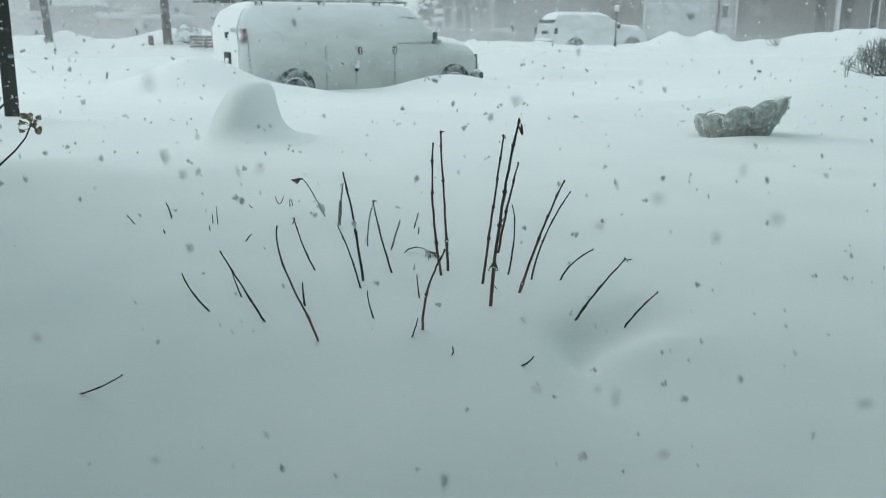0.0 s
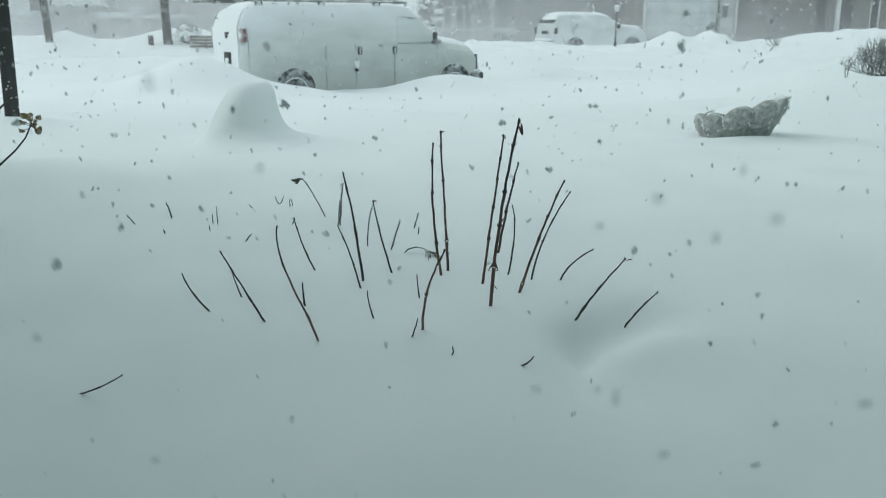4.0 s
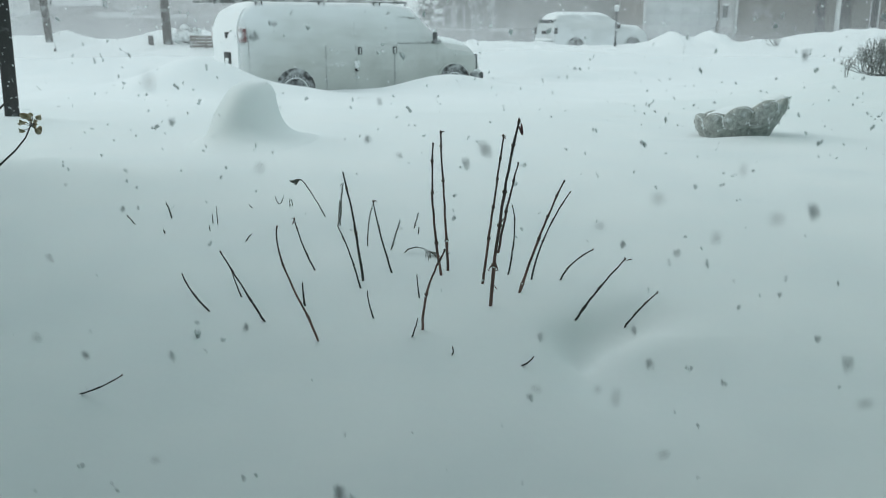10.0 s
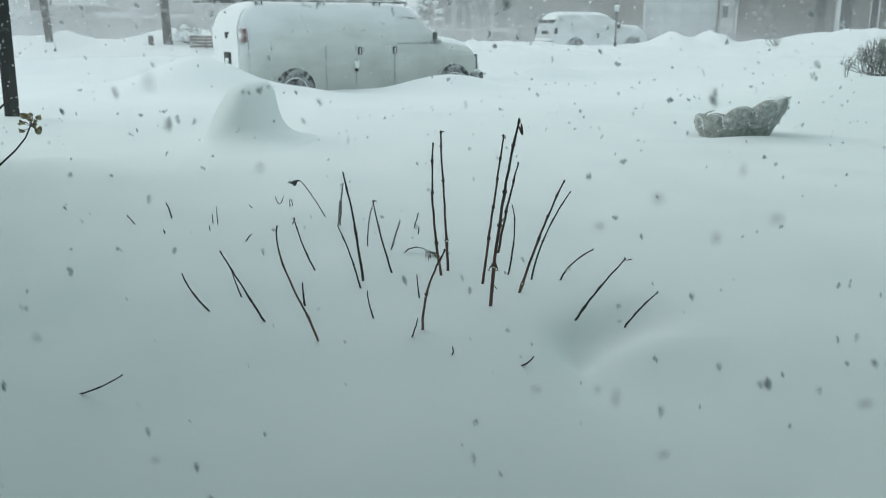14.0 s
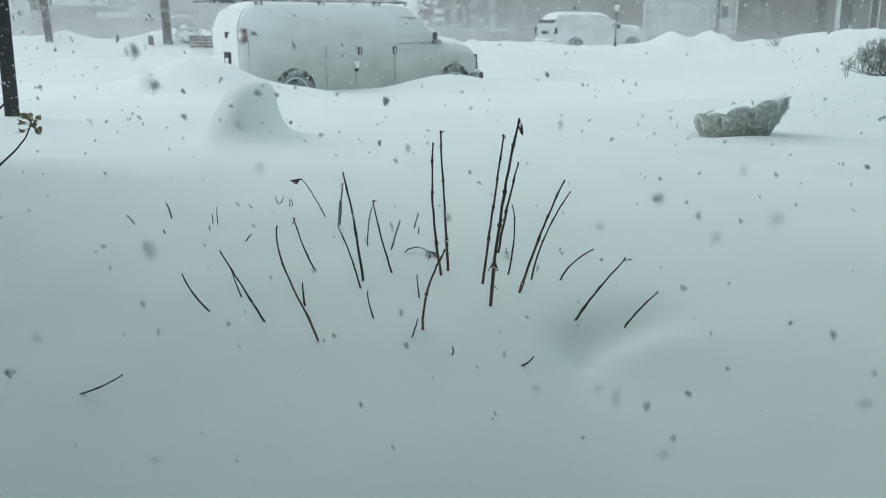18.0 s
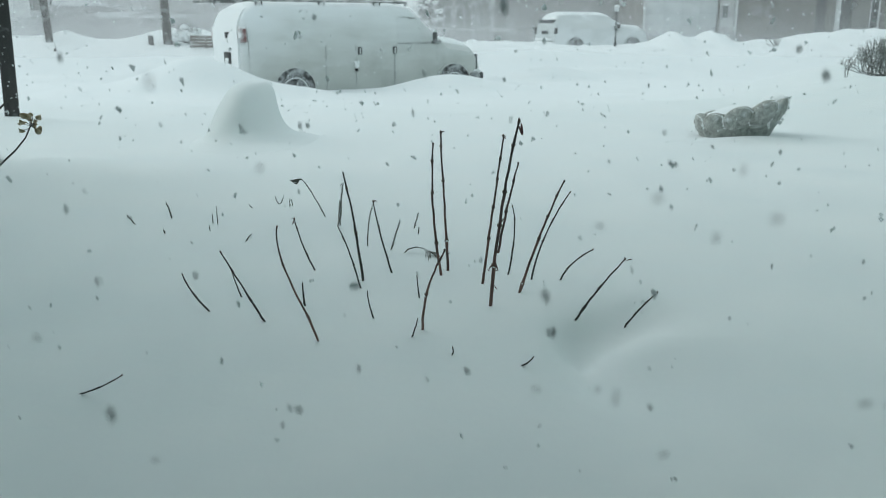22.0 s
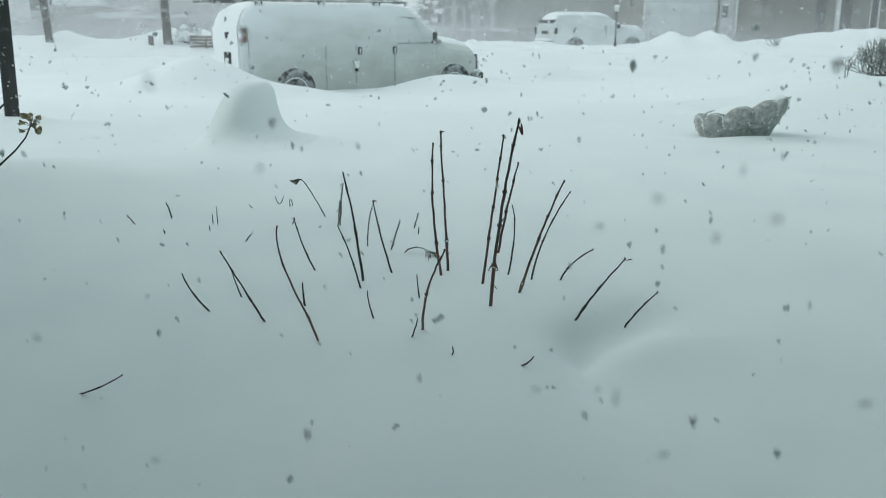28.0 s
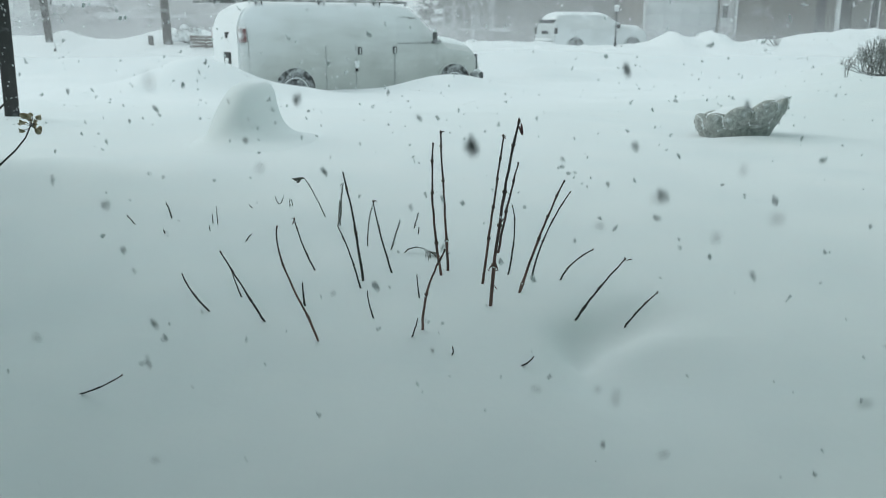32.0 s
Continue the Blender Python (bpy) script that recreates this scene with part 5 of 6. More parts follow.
def window_in(ob, x0, x1, z0, z1, y, bars=1, glass=None):
    wd = part("window", box(x0 - 0.08, x1 + 0.08, y - 0.06, y - 0.004, z0 - 0.10, z0 - 0.003, 0.01), TRIM, ob)
    for b in (box(x0, x0 + 0.07, y + 0.03, y + 0.12, z0, z1), box(x1 - 0.07, x1, y + 0.03, y + 0.12, z0, z1), box(x0 + 0.072, x1 - 0.072, y + 0.03, y + 0.12, z1 - 0.07, z1), box(x0 + 0.072, x1 - 0.072, y + 0.03, y + 0.12, z0, z0 + 0.07)):
        part("frame", b, TRIM, wd)
    for i in range(bars):
        x = x0 + (x1 - x0) * (i + 1) / (bars + 1)
        part("mullion", box(x - 0.03, x + 0.03, y + 0.04, y + 0.11, z0 + 0.072, z1 - 0.072), TRIM, wd)
    part("pane", box(x0 + 0.072, x1 - 0.072, y + 0.13, y + 0.14, z0 + 0.072, z1 - 0.072), glass or DARK_GLASS, wd)
    part("sill_snow", blob(((x0 + x1) / 2, y - 0.03, z0 + 0.01), ((x1 - x0) / 2 + 0.05, 0.05, 0.06), div=2, rough=0.1, seed=1), DRIFT, wd)


# the garage house with brick walls
HY = 48.0
right = house(10.9, 30.0, HY, 5.2, [(11.1, 15.0, 0.3, 3.4), (21.5, 22.3, 0.3, 3.6), (23.3, 23.85, 0.6, 3.6), (24.9, 27.0, 1.2, 3.2)], BRICK, "brown brick house with a wide pale garage door")
gd = part("garage_door", box(11.1, 15.0, HY + 0.14, HY + 0.18, 0.3, 3.4), GARAGE, right, "pale panelled garage door")
for i in range(5):
    for j in range(4):
        part("panel", box(11.16 + j * 0.96, 12.06 + j * 0.96, HY + 0.118, HY + 0.136, 0.36 + i * 0.61, 0.91 + i * 0.61, 0.008), GARAGE, gd)
part("garage_trim", box(10.93, 11.08, HY - 0.04, HY - 0.004, 0.3, 3.5), TRIM, right)
part("downspout", tube([(15.95, HY - 0.08, 0.3), (15.95, HY - 0.08, 5.0)], 0.09, 8), TRIM, right, "white downspout")
part("pilaster", box(15.1, 15.82, HY - 0.18, HY - 0.004, 0.3, 5.0, 0.01), SIDING_2, right)
lantern = part("wall_lantern", box(15.18, 15.42, HY - 0.42, HY - 0.2, 2.0, 2.62, 0.03), IRON, right, "dark wall lantern with a snow cap")
part("lantern_snow", blob((15.30, HY - 0.31, 2.66), (0.15, 0.14, 0.07), div=2, rough=0.1, seed=2), DRIFT, lantern)
part("column", lathe([(0.16, 0.3), (0.16, 0.5), (0.13, 0.55), (0.12, 4.8), (0.17, 4.9)], 18), TRIM, right, "white porch column", at=pose(21.15, HY - 0.9, 0))
part("porch_roof", box(18.9, 24.0, HY - 1.3, HY - 0.004, 4.9, 5.15), TRIM, right)
part("front_door", box(21.5, 22.3, HY + 0.14, HY + 0.2, 0.3, 3.6), SHADE, right, "dark front door, shade put into its colour")
part("stone_panel", box(22.33, 23.25, HY - 0.05, HY - 0.004, 0.3, 4.88, 0.006), TAUPE, right)
# flat dark panel on the wall in place of a shaded recess
part("recess_shade_panel", box(20.33, 20.85, HY - 0.03, HY - 0.004, 0.3, 4.88, 0.006), SHADE, right)
window_in(right, 23.3, 23.85, 0.6, 3.6, HY, 0, SHADE)
window_in(right, 24.9, 27.0, 1.2, 3.2, HY, 2)

# the house behind the van's nose
BY = 56.0
middle = house(-1.6, 11.6, BY, 5.4, [(0.03, 0.60, 1.33, 2.75), (0.80, 1.38, 1.33, 2.75)], SIDING, "grey sided house with white window frames")
window_in(middle, 0.03, 0.60, 1.33, 2.75, BY, 0, SIDING)
window_in(middle, 0.80, 1.38, 1.33, 2.75, BY, 0, SIDING)
for x in (-0.5, 0.68, 3.1):
    part("porch_post", box(x - 0.09, x + 0.09, BY - 1.4, BY - 1.22, 0.3, 4.2, 0.01), SIDING_2, middle)
part("porch_roof", box(-1.3, 3.6, BY - 1.6, BY - 0.004, 4.2, 4.4), TRIM, middle)
part("porch_rail", box(-1.3, 3.6, BY - 1.4, BY - 1.3, 1.35, 1.45, 0.01), SIDING_2, middle)
hedge = empty("hedge", pose(3.3, 50.0, 0.35), "clipped dark hedge with a layer of snow", "hedge")
bm = bmesh.new()
for i in range(120):
    r5 = random.Random(i)
    blob((r5.uniform(-0.7, 1.5), r5.uniform(-0.3, 0.3), r5.uniform(0.1, 0.85)), (0.16, 0.16, 0.14), bm, 1, 0.35, i)
part("foliage", bm, CREVICE, hedge)
for i in range(9):
    r5 = random.Random(i + 300)
    part("snow_pad", blob((-0.7 + 2.1 * (i + 0.5) / 9, r5.uniform(-0.15, 0.15), 0.92 - 0.16 * (i > 4) + r5.uniform(-0.05, 0.05)), (r5.uniform(0.12, 0.22), 0.3, r5.uniform(0.06, 0.12)), div=2, rough=0.15, seed=i), DRIFT, hedge)

# the house behind the street tree
AY = 50.0
left = house(-25.0, -9.5, AY, 5.2, [(-22.0, -20.4, 1.4, 3.2)], SIDING_2, "grey sided house with snow-laden low roofs", 9.0)
window_in(left, -22.0, -20.4, 1.4, 3.2, AY, 1)
part("bay", box(-19.0, -17.25, AY - 1.3, AY - 0.004, 0.3, 1.96, 0.02), SIDING, left, "panelled bay under a snow-laden roof")
part("bay_snow", box(-19.12, -17.19, AY - 1.45, AY - 0.01, 1.965, 2.28, 0.10), DRIFT, left)
part("porch_snow", box(-21.85, -18.9, AY - 1.2, AY - 0.01, 2.62, 3.05, 0.14), DRIFT, left)
part("porch_wall", box(-21.75, -19.1, AY - 1.0, AY - 0.006, 0.3, 2.61, 0.02), SIDING, left)
# free-standing pale pillar between the bay and the low wall
part("square_pillar", box(-17.14, -16.55, AY - 1.55, AY - 1.0, 0.3, 2.40, 0.02), SIDING_2, left, "pale square pier with a snow cap")
part("pier_snow", box(-17.2, -16.5, AY - 1.6, AY - 0.95, 2.405, 2.56, 0.06), DRIFT, left)
part("low_wall", box(-16.49, -13.9, AY - 1.6, AY - 1.2, 0.3, 1.97, 0.02), SIDING, left)
part("low_wall_snow", box(-16.49, -13.8, AY - 1.7, AY - 1.1, 1.975, 2.15, 0.06), DRIFT, left)
part("pale_wing", box(-30.0, -22.4, AY - 2.2, AY - 0.2, 0.2, 4.0, 0.02), TRIM, left)

# ---------------------------------------------------------------- falling and blowing snow
OCTA = np.array([(1, 0, 0), (-1, 0, 0), (0, 1, 0), (0, -1, 0), (0, 0, 1), (0, 0, -1)], float)
OCTA_F = np.array([(0, 2, 4), (2, 1, 4), (1, 3, 4), (3, 0, 4), (2, 0, 5), (1, 2, 5), (3, 1, 5), (0, 3, 5)])


def clumps(rng, centres, size, lobes):
    """Snowflake clumps: a few jagged crystals stuck together round each centre."""
    n = len(centres)
    jag = OCTA[None, None] * rng.uniform(0.65, 1.15, (n, lobes, 6, 1)) + rng.normal(0, 0.13, (n, lobes, 6, 3))
    off = rng.normal(0, 0.55, (n, lobes, 1, 3)) * (1 if lobes > 1 else 0)
    v = centres[:, None, None] + (jag + off) * size[:, None, None, None]
    f = OCTA_F[None] + 6 * np.arange(n * lobes)[:, None, None]
    return v.reshape(-1, 3), f.reshape(-1, 3)


def flurry(seed, speed, per_m3, xr, yr, zr, size, lobes=2):
    """Flakes that fall with one gust: all that pass the yard while the clip lasts."""
    rng = np.random.default_rng(seed)
    drop_m = -speed[2] * 34
    n = int(per_m3 * (xr[1] - xr[0]) * (yr[1] - yr[0]) * (zr[1] - zr[0] + drop_m))
    c0 = np.stack([rng.uniform(*xr, n), rng.uniform(*yr, n), rng.uniform(zr[0], zr[1] + drop_m, n)], 1)
    lead = np.maximum(0, c0[:, 2] - zr[1]) / -speed[2]
    c0[:, 0] -= lead * speed[0]
    s = size * np.exp(rng.normal(0, 0.38, n))
    v, f = clumps(rng, c0, s, lobes)
    ob = new("falling_snow", arrays("falling_snow", v, f, FLAKE))
    tagged(ob, "loose snowflakes falling on the wind", "snowflakes", kind="stuff")
    return ob, speed


def blowing(seed, speed, n, yr, size):
    """A veil of fine wind-blown snow over the street and beyond."""
    rng = np.random.default_rng(seed)
    u = rng.uniform(0, 1, n)
    y = yr[0] + (yr[1] - yr[0]) * u ** 0.62
    x = rng.uniform(-0.58, 0.58, n) * (y + 3) - rng.uniform(0, 1, n) * speed[0] * 33
    z = 0.3 + rng.uniform(0, 1, n) * (1.9 + 0.034 * y)
    s = size * np.exp(rng.normal(0, 0.25, n))
    v = np.array([(1, 1, 1), (-1, -1, 1), (-1, 1, -1), (1, -1, -1)], float)[None] * rng.uniform(0.5, 1.0, (n, 4, 1)) + rng.normal(0, 0.2, (n, 4, 3))
    v = (v * s[:, None, None] + np.stack([x, y, z], 1)[:, None]).reshape(-1, 3)
    f = (np.array([(0, 1, 2), (0, 3, 1), (0, 2, 3), (1, 3, 2)])[None] + 4 * np.arange(n)[:, None, None]).reshape(-1, 3)
    ob = new("blowing_snow", arrays("blowing_snow", v, f, FLAKE))
    tagged(ob, "fine wind-blown snow veiling the street", "blowing snow", kind="stuff")
    return ob, speed


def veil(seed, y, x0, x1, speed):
    """One added haze sheet hung across the street, standing in for airborne snow."""
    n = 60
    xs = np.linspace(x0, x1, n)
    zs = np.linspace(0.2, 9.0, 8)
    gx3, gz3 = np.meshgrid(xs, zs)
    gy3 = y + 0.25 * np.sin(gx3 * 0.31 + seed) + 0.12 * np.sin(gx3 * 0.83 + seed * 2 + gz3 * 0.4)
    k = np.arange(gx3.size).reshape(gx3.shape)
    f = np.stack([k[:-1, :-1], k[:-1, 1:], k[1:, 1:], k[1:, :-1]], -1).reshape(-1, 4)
    ob = new("haze_sheet", arrays("haze_sheet", np.stack([gx3, gy3, gz3], -1).reshape(-1, 3), f, HAZE_FAR if y > 40 else HAZE_NEAR, True))
    tagged(ob, "added part-clear sheet that stands for snow haze over the street", "blowing snow", kind="stuff")
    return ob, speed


GUSTS = [
    flurry(1, (0.5, 0, -1.5), 12.5, (-3.2, 3.2), (1.5, 6.5), (1.0, 2.3), 0.0033, 3),
    flurry(2, (-0.3, 0, -1.9), 10.5, (-3.2, 3.2), (1.5, 6.5), (1.0, 2.3), 0.0035, 3),
    flurry(3, (0.9, 0, -1.3), 12.5, (-3.2, 3.2), (1.5, 6.5), (1.0, 2.3), 0.0032, 3),
    flurry(4, (0.2, 0, -2.2), 6.5, (-3.2, 3.2), (1.5, 6.5), (1.0, 2.3), 0.0040, 3),
    flurry(8, (0.3, 0, -1.7), 88.0, (-1.0, 1.0), (0.5, 1.5), (1.0, 2.1), 0.0017, 4),
    flurry(9, (0.7, 0, -1.4), 88.0, (-1.0, 1.0), (0.5, 1.5), (1.0, 2.1), 0.0016, 4),
    flurry(5, (0.6, 0, -1.4), 1.8, (-8, 8), (6.5, 14), (0.5, 2.4), 0.0044, 1),
    blowing(6, (0.9, 0, 0), 1300, (14, 30), 0.0042),
    blowing(7, (0.6, 0, 0), 1300, (14, 30), 0.0042),
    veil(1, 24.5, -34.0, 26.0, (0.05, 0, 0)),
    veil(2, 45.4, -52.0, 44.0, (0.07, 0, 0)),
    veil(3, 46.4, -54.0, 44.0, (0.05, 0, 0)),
]


LUMPS = []
for k in range(8):
    lump_v, lump_f = clumps(np.random.default_rng(50 + k), np.zeros((1, 3)), np.array([0.46]), 9)
    LUMPS.append(arrays("snowflake", np.clip(lump_v, -1.25, 1.25), lump_f, FLAKE))
FLAKES = []


def flake(t, x, y, z, wide, high):
    """A big flake that drifts past (x, y, z) at t seconds; half its width and height in millimetres."""
    rnd = random.Random(int(t * 1000 + x * 977 + z * 331))
    ob = new("snowflake", LUMPS[rnd.randrange(8)])
    ob.scale = (wide / 1000, (wide + high) / 2000, high / 1000)
    tagged(ob, "large clumped snowflake drifting past the window", "snowflake", "large snowflakes in the air")
    FLAKES.append((ob, t, Vector((x, y, z)), Vector((rnd.uniform(-0.15, 0.6), 0, -rnd.uniform(1.3, 1.9))), pose(0, 0, 0, 0, rnd.uniform(-25, 25), rnd.uniform(0, 360))))


flake(0, 0.045, 0.527, 1.703, 4.9, 2.9)
flake(0, -0.189, 0.571, 1.662, 5.0, 3.0)
flake(0, -0.205, 0.663, 1.574, 5.0, 3.0)
flake(0, -0.152, 0.892, 1.750, 5.2, 3.1)
flake(0, 0.279, 1.082, 1.668, 5.0, 3.0)
flake(0, 0.300, 1.309, 1.661, 5.2, 3.1)
flake(0, 0.060, 1.082, 1.634, 6.5, 3.9)
flake(0, -0.217, 0.700, 1.627, 4.7, 2.8)
flake(0, 0.001, 0.467, 1.478, 4.5, 3.8)
flake(0, 0.458, 0.953, 1.256, 4.9, 2.9)
flake(0, -0.279, 0.962, 1.625, 5.1, 3.1)
flake(0, 0.225, 1.079, 1.545, 4.4, 2.6)
flake(1, 0.170, 0.425, 1.519, 6.0, 3.8)
flake(1, 0.193, 0.491, 1.636, 6.0, 3.6)
flake(1, -0.025, 0.901, 1.640, 4.8, 2.9)
flake(1, 0.036, 0.557, 1.500, 4.8, 2.9)
flake(1, 0.197, 0.691, 1.570, 4.3, 2.6)
flake(1, 0.155, 0.626, 1.488, 4.5, 2.7)
flake(1, 0.365, 0.825, 1.539, 4.5, 2.7)
flake(1, -0.355, 0.770, 1.644, 5.1, 3.1)
flake(1, -0.415, 0.960, 1.711, 5.0, 3.0)
flake(1, 0.063, 0.912, 1.661, 5.4, 3.3)
flake(1, 0.128, 0.716, 1.506, 5.0, 3.0)
flake(1, 0.331, 0.729, 1.685, 3.4, 3.6)
flake(1, -0.001, 0.774, 1.509, 4.9, 2.9)
flake(2, 0.228, 0.484, 1.648, 4.3, 2.6)
flake(2, 0.260, 0.808, 1.480, 5.1, 3.1)
flake(2, -0.121, 0.954, 1.605, 4.5, 2.7)
flake(2, -0.323, 0.959, 1.619, 4.5, 2.7)
flake(2, -0.448, 0.978, 1.629, 5.2, 3.1)
flake(2, -0.211, 0.702, 1.671, 2.8, 7.2)
flake(2, -0.204, 1.143, 1.622, 4.5, 2.7)
flake(2, -0.425, 1.323, 1.675, 5.2, 3.1)
flake(2, 0.394, 1.174, 1.508, 4.8, 2.9)
flake(2, -0.394, 1.021, 1.489, 4.9, 3.0)
flake(2, 0.347, 0.756, 1.638, 3.0, 4.4)
flake(2, 0.168, 0.641, 1.419, 5.2, 3.1)
flake(3, -0.386, 1.080, 1.686, 6.4, 3.8)
flake(3, -0.286, 0.884, 1.688, 7.5, 4.5)
flake(3, 0.084, 0.768, 1.681, 4.6, 2.7)
flake(3, -0.193, 0.557, 1.600, 4.6, 2.8)
flake(3, -0.089, 0.473, 1.537, 4.4, 2.7)
flake(3, -0.098, 0.702, 1.527, 4.4, 2.6)
flake(3, 0.254, 0.716, 1.628, 4.3, 2.6)
flake(3, -0.375, 0.834, 1.560, 4.6, 2.7)
flake(3, 0.469, 1.054, 1.239, 6.1, 3.7)
flake(3, 0.030, 0.540, 1.511, 4.3, 2.6)
flake(3, -0.062, 0.831, 1.288, 4.9, 3.0)
flake(3, 0.280, 0.932, 1.423, 4.6, 2.8)
flake(3, 0.198, 0.889, 1.285, 4.6, 2.7)
flake(6, 0.203, 0.635, 1.457, 5.1, 3.0)
flake(6, 0.242, 0.707, 1.341, 4.7, 2.8)
flake(6, 0.103, 0.796, 1.297, 3.0, 5.0)
flake(6, 0.053, 0.949, 1.707, 4.3, 2.6)
flake(6, -0.031, 1.083, 1.486, 5.2, 3.1)
flake(6, -0.111, 0.912, 1.219, 3.4, 3.3)
flake(7, -0.153, 0.747, 1.625, 5.0, 3.0)
flake(7, 0.356, 0.750, 1.574, 4.6, 2.8)
flake(7, -0.288, 0.696, 1.551, 4.8, 2.9)
flake(7, 0.251, 0.616, 1.566, 4.3, 2.6)
flake(7, -0.239, 0.635, 1.617, 4.3, 2.6)
flake(7, -0.097, 0.723, 1.731, 2.8, 4.9)
flake(7, 0.133, 0.992, 1.697, 5.2, 3.1)
flake(7, 0.344, 0.842, 1.709, 6.0, 3.6)
flake(7, -0.398, 0.790, 1.484, 5.0, 3.0)
flake(7, -0.246, 0.770, 1.301, 5.2, 3.1)
flake(7, -0.245, 1.072, 1.514, 7.3, 4.4)
flake(7, -0.054, 0.823, 1.486, 4.6, 2.8)
flake(7, 0.151, 0.801, 1.286, 3.6, 3.8)
flake(8, -0.144, 0.483, 1.736, 6.3, 7.3)
flake(8, -0.231, 0.459, 1.649, 5.3, 7.3)
flake(8, -0.013, 0.471, 1.691, 3.8, 4.1)
flake(8, -0.189, 0.490, 1.713, 6.4, 3.9)
flake(8, -0.189, 0.591, 1.711, 5.0, 3.0)
flake(8, 0.070, 0.703, 1.693, 5.1, 3.1)
flake(8, -0.207, 0.530, 1.617, 3.6, 3.0)
flake(8, -0.364, 0.846, 1.575, 5.2, 3.1)
flake(8, 0.250, 0.497, 1.606, 2.8, 4.8)
flake(8, 0.234, 0.433, 1.550, 6.0, 7.3)
flake(8, -0.330, 0.853, 1.416, 4.9, 2.9)
flake(8, 0.081, 0.704, 1.392, 5.1, 3.1)
flake(8, 0.088, 0.573, 1.712, 3.8, 3.5)
flake(8, -0.363, 0.817, 1.539, 3.9, 4.6)
flake(9, -0.246, 0.867, 1.666, 4.0, 3.6)
flake(9, 0.103, 0.551, 1.725, 3.2, 4.3)
flake(9, 0.251, 1.000, 1.696, 4.6, 2.7)
flake(9, 0.173, 0.462, 1.634, 4.4, 2.7)
flake(9, 0.223, 0.564, 1.608, 2.7, 4.8)
flake(9, 0.293, 0.580, 1.586, 4.4, 2.6)
flake(9, 0.068, 0.439, 1.571, 4.1, 4.1)
flake(9, -0.230, 0.941, 1.481, 5.2, 3.1)
flake(9, -0.214, 0.646, 1.645, 3.5, 3.5)
flake(9, -0.401, 0.924, 1.622, 4.3, 2.6)
flake(9, -0.356, 0.883, 1.270, 5.2, 3.1)
flake(9, 0.106, 0.792, 1.682, 6.3, 3.8)
flake(10, 0.025, 0.503, 1.677, 5.4, 3.2)
flake(10, 0.206, 0.459, 1.649, 4.4, 4.1)
flake(10, 0.161, 0.614, 1.493, 4.8, 2.9)
flake(10, 0.246, 0.481, 1.550, 6.2, 3.7)
flake(10, -0.045, 0.878, 1.616, 4.7, 2.8)
flake(10, 0.020, 0.759, 1.627, 6.1, 3.7)
flake(10, -0.069, 0.937, 1.666, 4.3, 2.6)
flake(10, 0.213, 0.745, 1.547, 5.1, 3.1)
flake(10, -0.333, 0.691, 1.557, 4.3, 2.6)
flake(10, -0.068, 0.758, 1.649, 5.6, 3.3)
flake(10, 0.332, 0.796, 1.721, 6.2, 3.7)
flake(10, 0.385, 0.912, 1.472, 3.8, 2.9)
flake(11, 0.076, 0.479, 1.723, 3.8, 4.8)
flake(11, 0.149, 0.860, 1.687, 4.0, 4.6)
flake(11, 0.052, 0.449, 1.609, 5.0, 7.3)
flake(11, -0.078, 0.459, 1.648, 4.1, 4.8)
flake(11, 0.040, 0.712, 1.642, 3.3, 3.6)
flake(11, 0.195, 0.710, 1.684, 4.7, 2.8)
flake(11, -0.258, 0.507, 1.674, 4.4, 2.7)
flake(11, 0.312, 0.563, 1.448, 6.2, 3.7)
flake(11, 0.166, 0.558, 1.678, 3.7, 3.4)
flake(11, 0.201, 0.658, 1.733, 4.3, 4.3)
flake(12, 0.141, 0.823, 1.548, 5.1, 3.1)
flake(12, 0.180, 0.826, 1.544, 6.8, 4.1)
flake(12, 0.150, 0.935, 1.503, 3.9, 3.7)
flake(12, -0.215, 0.525, 1.674, 7.0, 4.2)
flake(12, -0.399, 1.001, 1.571, 4.7, 2.8)
flake(12, 0.433, 0.960, 1.565, 4.6, 2.7)
flake(12, -0.232, 0.437, 1.564, 4.4, 3.5)
flake(12, 0.422, 0.947, 1.448, 4.6, 2.8)
flake(12, 0.315, 1.071, 1.241, 7.0, 4.2)
flake(12, -0.310, 0.885, 1.694, 4.6, 3.7)
flake(13, -0.267, 0.486, 1.566, 3.4, 4.8)
flake(13, -0.232, 0.504, 1.580, 3.5, 4.2)
flake(13, -0.061, 0.519, 1.645, 3.5, 3.9)
flake(13, -0.083, 0.619, 1.674, 3.3, 3.6)
flake(13, -0.276, 0.842, 1.610, 4.5, 2.7)
flake(13, -0.098, 0.970, 1.616, 3.9, 4.3)
flake(13, -0.309, 0.824, 1.542, 5.1, 3.1)
flake(13, -0.399, 0.835, 1.411, 3.6, 3.8)
flake(13, 0.033, 0.550, 1.427, 4.1, 4.0)
flake(13, 0.248, 1.122, 1.608, 3.7, 4.6)
flake(13, -0.254, 0.748, 1.697, 4.9, 2.9)
flake(14, -0.264, 0.691, 1.696, 5.0, 3.0)
flake(14, 0.025, 0.625, 1.405, 4.6, 2.8)
flake(14, -0.289, 0.932, 1.647, 4.9, 3.0)
flake(14, -0.259, 0.677, 1.403, 3.5, 3.8)
flake(14, 0.264, 0.753, 1.432, 3.8, 3.8)
flake(14, -0.182, 0.562, 1.685, 4.5, 3.5)
flake(14, -0.321, 0.907, 1.564, 4.9, 3.0)
flake(14, -0.109, 0.975, 1.618, 4.6, 2.7)
flake(14, -0.037, 0.778, 1.512, 3.8, 4.9)
